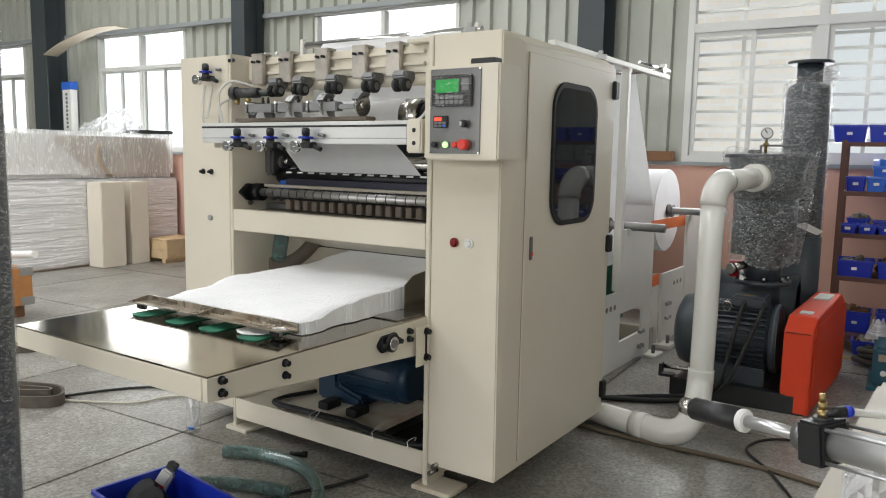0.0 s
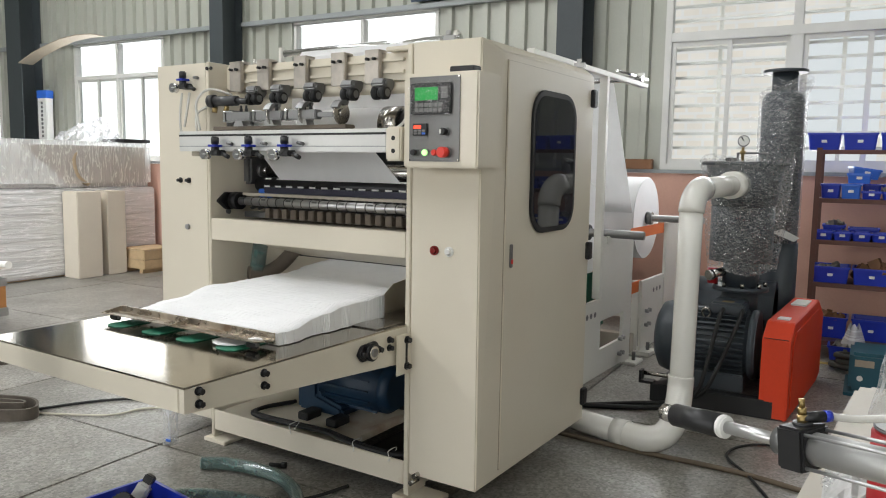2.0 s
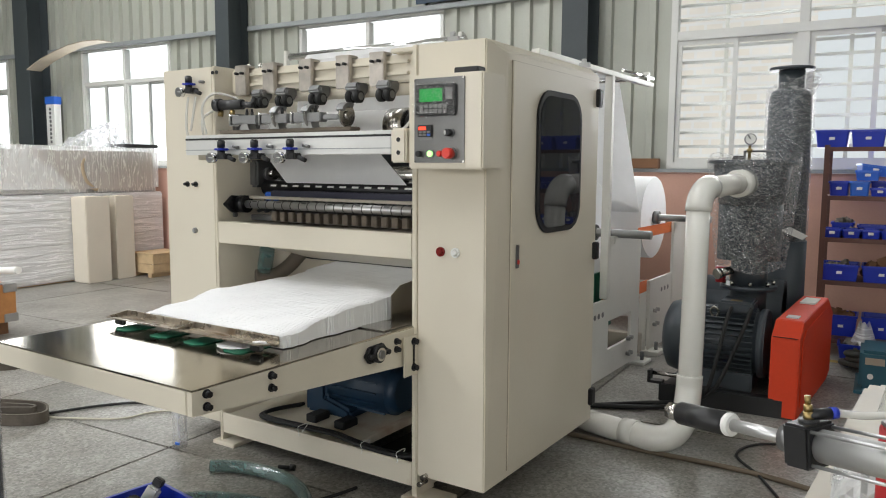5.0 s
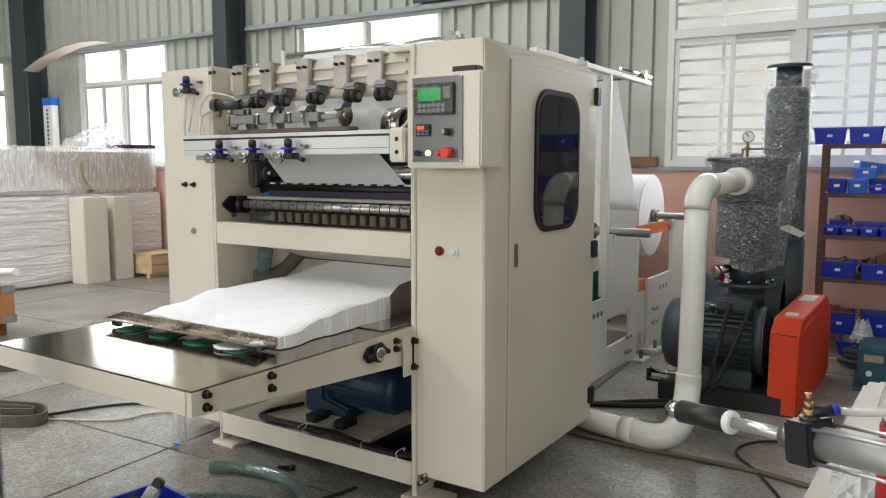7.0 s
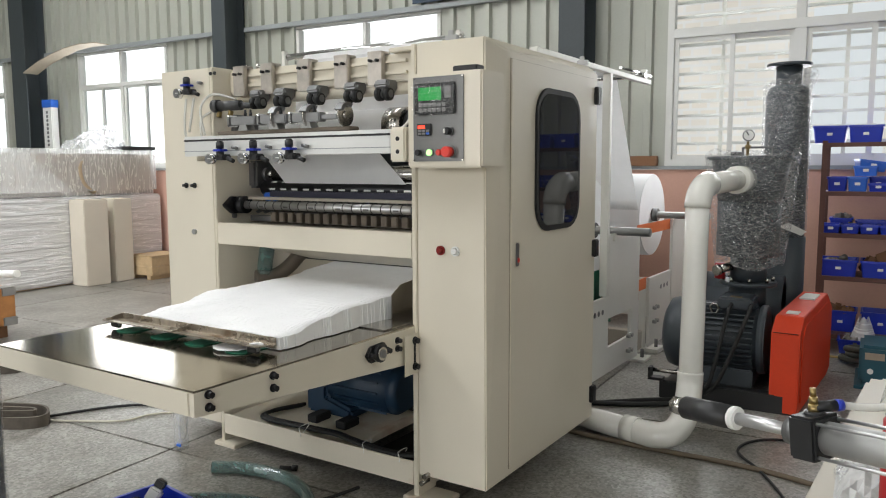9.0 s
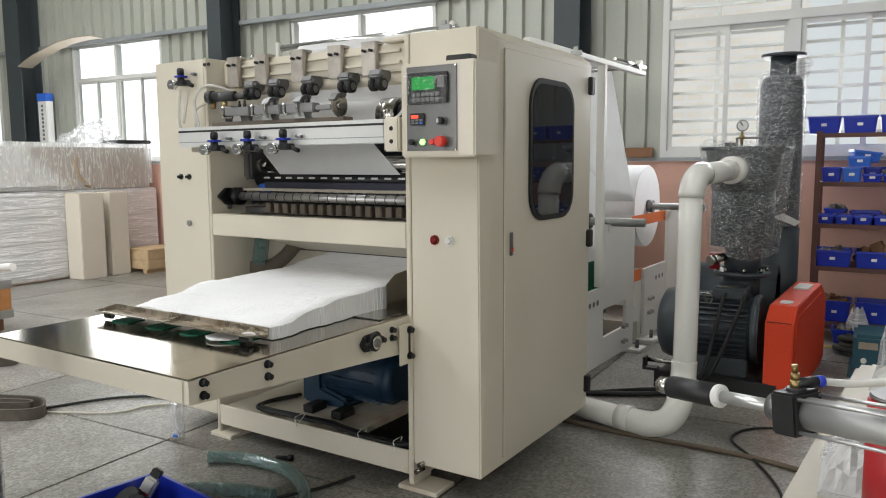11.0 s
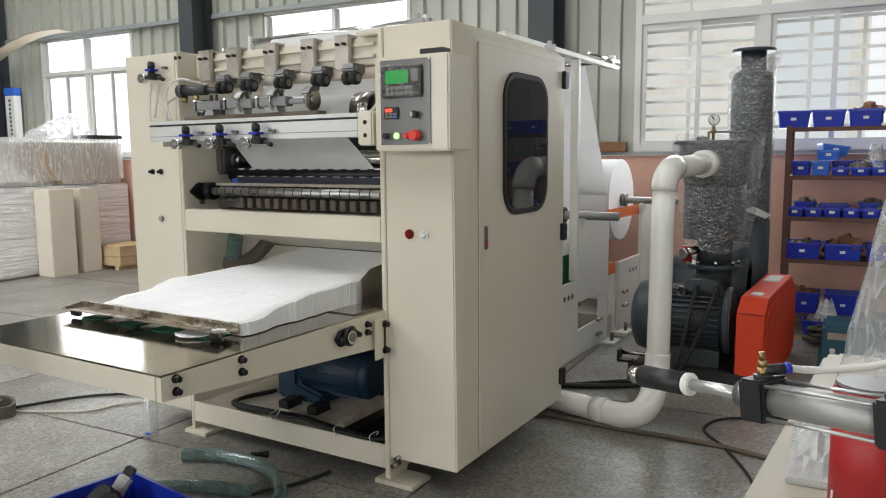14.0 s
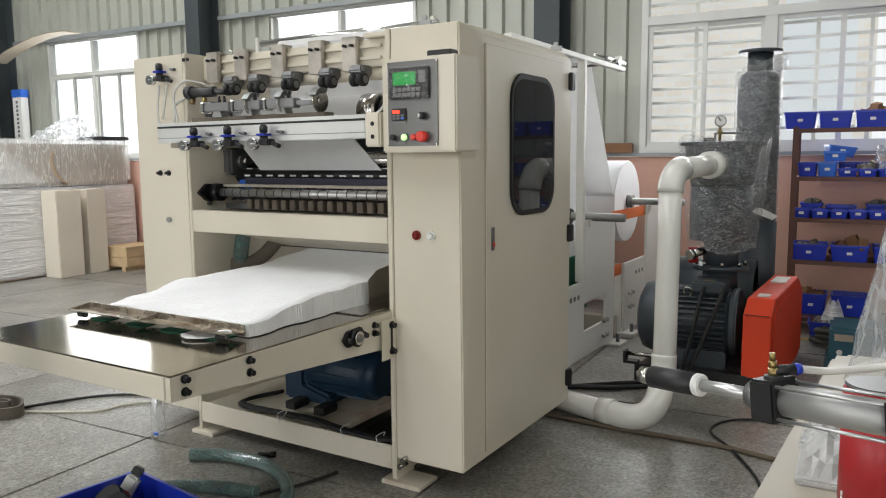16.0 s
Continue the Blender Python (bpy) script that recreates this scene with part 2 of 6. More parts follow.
def terrazzo():
    """Worn terrazzo slab: fine chips, grey stains, duller traffic marks."""
    m = bpy.data.materials.new("worn_terrazzo")
    m.use_nodes = True
    n, l = m.node_tree.nodes, m.node_tree.links
    p = n["Principled BSDF"]
    ge, oi = n.new("ShaderNodeNewGeometry"), n.new("ShaderNodeObjectInfo")
    vo = n.new("ShaderNodeTexVoronoi")
    vo.inputs["Scale"].default_value = 95
    l.new(ge.outputs["Position"], vo.inputs["Vector"])
    r1 = n.new("ShaderNodeValToRGB")
    r1.color_ramp.elements[0].color, r1.color_ramp.elements[1].color = (0.15, 0.144, 0.13, 1), (0.48, 0.47, 0.435, 1)
    l.new(vo.outputs["Color"], r1.inputs[0])
    t1, t2 = n.new("ShaderNodeTexNoise"), n.new("ShaderNodeTexNoise")
    t1.inputs["Scale"].default_value, t1.inputs["Detail"].default_value = 1.3, 6
    t2.inputs["Scale"].default_value, t2.inputs["Detail"].default_value = 9, 5
    for t in (t1, t2):
        l.new(ge.outputs["Position"], t.inputs["Vector"])
    r2 = n.new("ShaderNodeValToRGB")
    r2.color_ramp.elements[0].position, r2.color_ramp.elements[1].position = 0.35, 0.65
    r2.color_ramp.elements[0].color, r2.color_ramp.elements[1].color = (0.55, 0.53, 0.5, 1), (1.0, 1.0, 1.0, 1)
    l.new(t1.outputs[0], r2.inputs[0])
    r3 = n.new("ShaderNodeValToRGB")
    r3.color_ramp.elements[0].position, r3.color_ramp.elements[1].position = 0.3, 0.62
    r3.color_ramp.elements[0].color, r3.color_ramp.elements[1].color = (0.72, 0.7, 0.66, 1), (1, 1, 1, 1)
    l.new(t2.outputs[0], r3.inputs[0])
    mu = []
    src = r1.outputs[0]
    for r in (r2, r3):
        x = n.new("ShaderNodeMix")
        x.data_type, x.blend_type = "RGBA", "MULTIPLY"
        x.inputs[0].default_value = 1
        l.new(src, x.inputs[6])
        l.new(r.outputs[0], x.inputs[7])
        src = x.outputs[2]
    hv = n.new("ShaderNodeHueSaturation")
    mr = n.new("ShaderNodeMapRange")
    mr.inputs[3].default_value, mr.inputs[4].default_value = 0.88, 1.12
    l.new(oi.outputs["Random"], mr.inputs[0])
    l.new(mr.outputs[0], hv.inputs["Value"])
    l.new(src, hv.inputs["Color"])
    l.new(hv.outputs[0], p.inputs["Base Color"])
    rr = n.new("ShaderNodeMapRange")
    rr.inputs[3].default_value, rr.inputs[4].default_value = 0.22, 0.5
    l.new(t2.outputs[0], rr.inputs[0])
    l.new(rr.outputs[0], p.inputs["Roughness"])
    b = n.new("ShaderNodeBump")
    b.inputs["Strength"].default_value, b.inputs["Distance"].default_value = 0.12, 0.004
    l.new(t2.outputs[0], b.inputs["Height"])
    l.new(b.outputs[0], p.inputs["Normal"])
    return m


M["terrazzo"] = terrazzo()


def thin_tissue():
    """Tissue web: diffuse paper that lets daylight through."""
    m = bpy.data.materials.new("thin_tissue_web")
    m.use_nodes = True
    n, l = m.node_tree.nodes, m.node_tree.links
    p, tl, mx = n["Principled BSDF"], n.new("ShaderNodeBsdfTranslucent"), n.new("ShaderNodeMixShader")
    co, no, rp = n.new("ShaderNodeTexCoord"), n.new("ShaderNodeTexNoise"), n.new("ShaderNodeValToRGB")
    no.inputs["Scale"].default_value = 14
    l.new(co.outputs["Object"], no.inputs["Vector"])
    rp.color_ramp.elements[0].color, rp.color_ramp.elements[1].color = (0.8, 0.8, 0.8, 1), (0.87, 0.87, 0.87, 1)
    l.new(no.outputs[0], rp.inputs[0])
    l.new(rp.outputs[0], p.inputs["Base Color"])
    l.new(rp.outputs[0], tl.inputs[0])
    p.inputs["Roughness"].default_value = 0.95
    mx.inputs[0].default_value = 0.5
    l.new(p.outputs[0], mx.inputs[1])
    l.new(tl.outputs[0], mx.inputs[2])
    l.new(mx.outputs[0], n["Material Output"].inputs[0])
    return m


M["web"] = thin_tissue()
M["joint"] = mat("dark_joint", (0.05, 0.047, 0.043), 0.9, vary=0.3)


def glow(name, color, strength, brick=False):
    """Far daylight outside: a bright backdrop, plain or brick, that glows by itself."""
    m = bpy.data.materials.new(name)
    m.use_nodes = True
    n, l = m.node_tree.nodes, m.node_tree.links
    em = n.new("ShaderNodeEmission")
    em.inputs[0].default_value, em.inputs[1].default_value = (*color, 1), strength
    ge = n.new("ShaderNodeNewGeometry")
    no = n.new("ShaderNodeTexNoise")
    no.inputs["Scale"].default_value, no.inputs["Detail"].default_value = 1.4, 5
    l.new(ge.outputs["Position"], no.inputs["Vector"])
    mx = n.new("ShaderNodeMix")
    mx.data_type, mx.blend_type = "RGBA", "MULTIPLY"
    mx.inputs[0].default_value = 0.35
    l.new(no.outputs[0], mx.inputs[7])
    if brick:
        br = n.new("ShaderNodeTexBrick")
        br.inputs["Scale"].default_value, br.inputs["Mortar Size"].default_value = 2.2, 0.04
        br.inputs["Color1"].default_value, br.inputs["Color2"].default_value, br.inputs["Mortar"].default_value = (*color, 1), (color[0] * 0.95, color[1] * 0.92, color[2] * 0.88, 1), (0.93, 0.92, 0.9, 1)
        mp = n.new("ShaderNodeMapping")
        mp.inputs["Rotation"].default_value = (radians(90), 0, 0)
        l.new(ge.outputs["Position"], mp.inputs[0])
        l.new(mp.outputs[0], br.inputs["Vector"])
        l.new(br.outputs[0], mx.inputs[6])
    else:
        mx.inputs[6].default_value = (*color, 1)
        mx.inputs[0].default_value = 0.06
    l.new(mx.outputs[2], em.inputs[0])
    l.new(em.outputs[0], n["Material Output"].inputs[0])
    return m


# facade, pier and far panes emit their daylight instead of being lit
M["facade"] = glow("glowing_pale_brick", (0.97, 0.93, 0.87), 1.0, True)
M["white_sky"] = glow("overcast_sky", (0.97, 0.99, 1.0), 1.7)
M["pier"] = glow("glowing_white_pier", (0.97, 0.98, 1.0), 1.1)
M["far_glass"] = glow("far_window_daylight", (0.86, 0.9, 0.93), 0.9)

# ---- mesh helpers ----
ORIGIN = {}


def box(bm, x0, x1, y0, y1, z0, z1, bevel=0.0, m=None):
    vs = bmesh.ops.create_cube(bm, size=1)["verts"]
    bmesh.ops.transform(bm, matrix=Matrix.Translation(((x0 + x1) / 2, (y0 + y1) / 2, (z0 + z1) / 2)) @ Matrix.Diagonal((abs(x1 - x0), abs(y1 - y0), abs(z1 - z0), 1)), verts=vs)
    if m:
        bmesh.ops.transform(bm, matrix=m, verts=vs)
    if bevel:
        es = list({e for v in vs for e in v.link_edges})
        bmesh.ops.bevel(bm, geom=es, offset=bevel, segments=2, affect="EDGES", clamp_overlap=True)
    return bm


def cyl(bm, p0, p1, r, r2=None, seg=24, bevel=0.0):
    p0, p1 = Vector(p0), Vector(p1)
    d = p1 - p0
    m = Matrix.Translation((p0 + p1) / 2) @ d.to_track_quat("Z", "Y").to_matrix().to_4x4()
    vs = bmesh.ops.create_cone(bm, cap_ends=True, segments=seg, radius1=r, radius2=r if r2 is None else r2, depth=d.length, matrix=m)["verts"]
    for f in {f for v in vs for f in v.link_faces}:
        f.smooth = len(f.verts) == 4
    if bevel:
        es = [e for e in {e for v in vs for e in v.link_edges} if any(len(f.verts) > 4 for f in e.link_faces)]
        bmesh.ops.bevel(bm, geom=es, offset=bevel, segments=2, affect="EDGES")
    return bm


def prism(bm, pts, axis, a, b, bevel=0.0):
    """Extrude an outline. axis x: pts are (y, z); y: (x, z); z: (x, y)."""
    def v3(p, d):
        return {"x": (d, p[0], p[1]), "y": (p[0], d, p[1]), "z": (p[0], p[1], d)}[axis]
    va, vb = [bm.verts.new(v3(p, a)) for p in pts], [bm.verts.new(v3(p, b)) for p in pts]
    fs = [bm.faces.new(va), bm.faces.new(vb[::-1])]
    k = len(pts)
    for i in range(k):
        fs.append(bm.faces.new((va[i], vb[i], vb[(i + 1) % k], va[(i + 1) % k])))
    bmesh.ops.recalc_face_normals(bm, faces=fs)
    if bevel:
        bmesh.ops.bevel(bm, geom=list({e for f in fs for e in f.edges}), offset=bevel, segments=2, affect="EDGES", clamp_overlap=True)
    return bm


def spline(pts, n=8):
    """A smooth line through the points."""
    pts = [Vector(p) for p in pts]
    out = []
    for i in range(len(pts) - 1):
        a, b, c, d = pts[max(i - 1, 0)], pts[i], pts[i + 1], pts[min(i + 2, len(pts) - 1)]
        for k in range(n):
            t = k / n
            out.append(0.5 * (2 * b + (c - a) * t + (2 * a - 5 * b + 4 * c - d) * t * t + (3 * b - a - 3 * c + d) * t ** 3))
    return out + [pts[-1]]


def tube(bm, pts, r, seg=10, smooth=8, ridge=0.0):
    line = spline(pts, smooth) if smooth else [Vector(p) for p in pts]
    rings, up = [], Vector((0, 0, 1))
    for i, p in enumerate(line):
        d = (line[min(i + 1, len(line) - 1)] - line[max(i - 1, 0)]).normalized()
        s = d.cross(up)
        if s.length < 0.05:
            s = d.cross(Vector((0, 1, 0)))
        s.normalize()
        u = s.cross(d).normalized()
        rr = r * (1 + (ridge if i % 2 else 0))
        rings.append([bm.verts.new(p + rr * (math.cos(a) * s + math.sin(a) * u)) for a in (2 * math.pi * k / seg for k in range(seg))])
    fs = []
    for a, b in zip(rings, rings[1:]):
        best = min(range(seg), key=lambda o: sum((a[k].co - b[(k + o) % seg].co).length for k in (0, seg // 3)))
        for k in range(seg):
            fs.append(bm.faces.new((a[k], a[(k + 1) % seg], b[(k + 1 + best) % seg], b[(k + best) % seg])))
        b[:] = b[best:] + b[:best]
    for f in fs:
        f.smooth = True
    fs += [bm.faces.new(rings[0]), bm.faces.new(rings[-1])]
    bmesh.ops.recalc_face_normals(bm, faces=fs)
    return bm


def lathe(bm, prof, m=Matrix(), seg=28):
    """Turn an (r, z) outline about z."""
    rings = [[bm.verts.new(m @ Vector((r * math.cos(a), r * math.sin(a), z))) for a in (2 * math.pi * k / seg for k in range(seg))] for r, z in prof]
    for a, b in zip(rings, rings[1:]):
        for k in range(seg):
            bm.faces.new((a[k], a[(k + 1) % seg], b[(k + 1) % seg], b[k])).smooth = True
    bm.faces.new(rings[0][::-1])
    bm.faces.new(rings[-1])
    return bm


def rounded(w, h, r, cx=0, cy=0, n=6):
    """An upright rounded rectangle as an outline."""
    out = []
    for sx, sy, a0 in ((1, 1, 0), (-1, 1, 90), (-1, -1, 180), (1, -1, 270)):
        for k in range(n + 1):
            a = radians(a0 + 90 * k / n)
            out.append((cx + sx * (w / 2 - r) + r * math.cos(a), cy + sy * (h / 2 - r) + r * math.sin(a)))
    return out


def B():
    return bmesh.new()


def thing(name, label, category, at=(0, 0, 0), group="", kind=""):
    ob = new(name)
    ob.empty_display_size = 0.1
    ob.location = at
    ORIGIN[ob] = Vector(at)
    return tagged(ob, label, category, group, kind)


def mesh_of(name, bm, material, origin):
    me = bpy.data.meshes.new(name)
    bmesh.ops.translate(bm, vec=-origin, verts=bm.verts)
    bm.to_mesh(me)
    bm.free()
    me.materials.append(M[material])
    return me


# the machine stands turned by a few degrees to the hall; its line is drawn in its own axes
LINE = Matrix.Translation((0.017, -0.019, 0)) @ Matrix.Rotation(radians(-3.3), 4, "Z")
IN_LINE = set()
WIDER = 0.057


def in_line(ob):
    """Stand a thing that was drawn in the machine's axes in the hall."""
    ob.matrix_basis = LINE @ ob.matrix_basis
    return ob


def to_width(bm, pivot):
    """Bring a part of the folding frame to the frame's full width: long members are stretched, fittings moved along."""
    xs, ys = [v.co.x for v in bm.verts], [v.co.y for v in bm.verts]
    lo, hi = min(xs), max(xs)
    if lo > -0.03:
        return pivot
    if hi - lo > 0.3:
        for v in bm.verts:
            v.co.x *= 1 + WIDER * (v.co.x < 0)
        return (pivot[0] * (1 + WIDER), *pivot[1:]) if pivot else None
    d = WIDER * (lo + hi) / 2 - 0.05 * max((min(ys) + max(ys)) / 2, 0) * (max(ys) - min(ys) < 0.5)
    bmesh.ops.translate(bm, verts=bm.verts, vec=(d, 0, 0))
    return (pivot[0] + d, *pivot[1:]) if pivot else None


def part(name, bm, material, parent, label="", pivot=None):
    """One mesh under a thing or a part; bm is in the thing's own axes."""
    if parent in IN_LINE:
        pivot = to_width(bm, pivot)
    o = Vector(pivot) if pivot else ORIGIN[parent]
    ob = new(name, mesh_of(name, bm, material, o))
    ob.parent = parent
    ob.location = o - ORIGIN[parent]
    ORIGIN[ob] = o
    if parent in IN_LINE:
        IN_LINE.add(ob)
    return tagged(ob, label)


def solid(name, bm, material, label, category, group="", kind="", at=(0, 0, 0)):
    """A thing of one mesh."""
    o = Vector(at)
    ob = new(name, mesh_of(name, bm, material, o))
    ob.location = o
    ORIGIN[ob] = o
    return tagged(ob, label, category, group, kind)


# ---- the hall ----
WALL = 4.1
WINS = [(-11.2, -9.55), (-7.85, -6.12), (-4.06, -2.24), (-0.06, 1.95)]
SILL, TRANSOM, HEAD = 1.3, 2.38, 2.78


def ribbed(bm, x0, x1, z0, z1, y):
    """Trapezoid-ribbed steel sheet facing -y, with a flat back."""
    pts, x = [(x0, y)], x0
    while x < x1:
        for dx, dy in ((0.09, 0), (0.102, -0.042), (0.155, -0.042), (0.167, 0)):
            if x + dx < x1:
                pts.append((x + dx, y + dy))
        x += 0.19
    pts += [(x1, y), (x1, y + 0.09), (x0, y + 0.09)]
    prism(bm, pts, "z", z0, z1)


def hall():
    wall = thing("wall_north", "grey-green ribbed steel cladding over a pink masonry plinth", "wall", (0, WALL, 0), kind="structure")
    bm = B()
    edges = [-14.0] + [v for w in WINS for v in w] + [8.0]
    for a, b in zip(edges[::2], edges[1::2]):
        ribbed(bm, a, b, SILL, 2.84, WALL)
    ribbed(bm, -14, 8, 2.84, 5.5, WALL)
    part("cladding", bm, "wall_metal", wall)
    part("plinth", box(B(), -14, 8, WALL - 0.02, WALL + 0.22, 0, SILL - 0.03), "pink", wall, "pink painted masonry plinth")
    part("sill_ledge", box(B(), -14, 8, WALL - 0.05, WALL + 0.22, SILL - 0.028, SILL, 0.004), "grey_steel", wall, "grey ledge strip")
    cols = [(-8.82, -8.5), (-4.99, -4.79), (-0.9, -0.675), (3.0, 3.25)]
    spans = [-14.0] + [v for c in cols for v in c] + [8.0]
    for a, b in zip(spans[::2], spans[1::2]):
        part("girt", box(B(), a + 0.03, b - 0.02, WALL - 0.09, WALL - 0.03, 2.815, 2.865, 0.004), "grey_steel", wall, "grey steel girt")
    for a, b in cols:
        c = thing("steel_column", "dark grey steel portal column against the cladding", "column", ((a + b) / 2, WALL - 0.2, 0), "wall columns", "structure")
        bm = box(B(), a, b, WALL - 0.34, WALL - 0.325, 0, 5.5)
        box(bm, a, b, WALL - 0.055, WALL - 0.04, 0, 5.5)
        box(bm, (a + b) / 2 - 0.006, (a + b) / 2 + 0.006, WALL - 0.325, WALL - 0.055, 0, 5.5)
        part("section", bm, "dark_steel", c)
    for i, (a, b) in enumerate(WINS):
        window(i, a, b)
    # the rest of the closed hall
    solid("wall_west", box(B(), -14.2, -14, -9, WALL, 0, 5.5), "wall_metal", "grey-green steel end wall", "wall", kind="structure")
    solid("wall_east", box(B(), 8, 8.2, -9, WALL, 0, 5.5), "wall_metal", "grey-green steel end wall", "wall", kind="structure")
    bm = box(B(), -14, 8, -9.2, -9, 0, 1.3)
    box(bm, -14, 8, -9.2, -9, 3.1, 5.5)
    for a, b in ((-14, -7.6), (-4.4, -2.6), (0.6, 2.4), (5.6, 8)):
        box(bm, a, b, -9.2, -9, 1.3, 3.1)
    solid("wall_south", bm, "white_wall", "pale wall with wide window openings", "wall", kind="structure")
    bm = B()
    for a, b in ((-14, -6.2), (-5.0, -1.6), (-0.4, 4.4), (5.6, 8)):
        box(bm, a, b, -9, WALL + 0.2, 5.5, 5.6)
    for a in (-6.2, -1.6, 4.4):
        box(bm, a, a + 1.2, -9, -5.7, 5.5, 5.6)
        box(bm, a, a + 1.2, 2.5, WALL + 0.2, 5.5, 5.6)
    # opaque sheets close the assumed roof openings; the fill lamps hang below
    for a in (-6.2, -1.6, 4.4):
        solid("rooflight", box(B(), a + 0.01, a + 1.19, -5.69, 2.49, 5.52, 5.54), "label", "unseen milky roof sheet added above a fill lamp", "rooflight", "rooflights", "structure")
    solid("ceiling", bm, "white_wall", "pale metal roof sheets with added rooflights", "ceiling", kind="structure")
    # ground outside
    solid("ground", box(B(), -400, 400, -400, 400, -0.3, -0.12), "joint", "dark ground under and around the hall", "ground", kind="structure")


def window(i, a, b):
    w = thing("window_%d" % (i + 1), "grey-white aluminium sliding window with a fixed top light", "window", (a, WALL, SILL), kind="structure")
    y0, y1 = WALL - 0.02, WALL + 0.07
    f, rail, mull = (0.055, 0.075, 0.045) if i == 3 else (0.042, 0.05, 0.028)
    bm = box(B(), a, b, y0, y1, SILL, SILL + f, 0.004)
    box(bm, a, b, y0, y1, HEAD - f + 0.06, HEAD + 0.06, 0.004)
    box(bm, a, a + f, y0, y1, SILL + f, HEAD + 0.005, 0.004)
    box(bm, b - f, b, y0, y1, SILL + f, HEAD + 0.005, 0.004)
    box(bm, a + f, b - f, y0, y1, TRANSOM - 0.03, TRANSOM - 0.03 + rail, 0.004)
    mid = (a + b) / 2
    box(bm, mid - mull * 0.78, mid + mull * 0.78, y0 + 0.002, y1, TRANSOM - 0.03 + rail, HEAD + 0.005, 0.004)
    box(bm, mid - mull, mid + mull, y0 + 0.002, y1, SILL + f, TRANSOM - 0.03, 0.004)
    part("window_frame", bm, "alu_frame", w)
    s = 0.035 if i == 3 else 0.024
    for lo, hi in ((a + f, mid - mull), (mid + mull, b - f)):
        m2 = (lo + hi) / 2
        for k, (p, q) in enumerate(((lo, m2 + 0.02), (m2 - 0.02, hi))):
            ys = y0 + 0.025 + 0.028 * k
            bm = box(B(), p, q, ys, ys + 0.024, SILL + f, SILL + f + s)
            box(bm, p, q, ys, ys + 0.024, TRANSOM - 0.03 - s, TRANSOM - 0.03)
            box(bm, p, p + s, ys, ys + 0.024, SILL + f + s, TRANSOM - 0.03 - s)
            box(bm, q - s, q, ys, ys + 0.024, SILL + f + s, TRANSOM - 0.03 - s)
            sash = part("sash", bm, "alu_frame", w)
            g = part("pane", box(B(), p + s - 0.004, q - s + 0.004, ys + 0.009, ys + 0.014, SILL + f + s - 0.004, TRANSOM - 0.026 - s), "glass", sash)
            g.visible_shadow = False
        g = part("pane", box(B(), lo - 0.004, hi + 0.004, y0 + 0.04, y0 + 0.045, TRANSOM - 0.033 + rail, HEAD + 0.008), "glass", w)
        g.visible_shadow = False


hall()


def outside():
    solid("backdrop_sky", box(B(), -40, -1.6, 16, 16.1, -0.12, 20), "white_sky", "bright overcast sky beyond the windows", "backdrop", kind="structure")
    solid("backdrop_facade", box(B(), -1.6, 14, 8.0, 8.1, -0.12, 9), "facade", "pale brick facade beyond the window, glowing in place of daylight on it", "backdrop", kind="structure")
    solid("backdrop_pier", box(B(), 1.75, 2.0, 7.9, 7.99, -0.12, 9), "pier", "white pier on the facade, glowing like it", "backdrop", kind="structure")
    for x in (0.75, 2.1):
        solid("backdrop_window", box(B(), x, x + 0.8, 7.95, 7.99, 0.9, 3.2), "far_glass", "pale blue window in the facade, glowing like it", "backdrop", kind="structure")
    g = thing("window_grille", "white painted steel bars outside the window", "grille", (0.95, WALL + 0.2, SILL), kind="structure")
    for k in range(12):
        z = SILL + 0.06 + 0.118 * k
        part("bar", box(B(), -0.06, 1.95, WALL + 0.19, WALL + 0.205, z, z + 0.024), "label", g)
    for x in (0.33, 1.25, 1.62):
        part("upright", box(B(), x, x + 0.03, WALL + 0.206, WALL + 0.22, SILL, HEAD), "white_paint", g)


outside()

# ---- the folding machine ----
TABLE_Z = 0.698
MACH = (-0.5, 0.0, 0.0)
mach = thing("tissue_folding_machine", "cream painted tissue folding machine with open feed frame and delivery table", "machine", MACH)
IN_LINE.add(mach)


def bolt(p, d, parent, r=0.012, h=0.012, name="bolt"):
    p, d = Vector(p), Vector(d)
    bm = cyl(B(), p, p + d * h * 0.4, r * 1.35, seg=14)
    cyl(bm, p + d * h * 0.4, p + d * h * 1.6, r, seg=6)
    return part(name, bm, "blackened", parent)


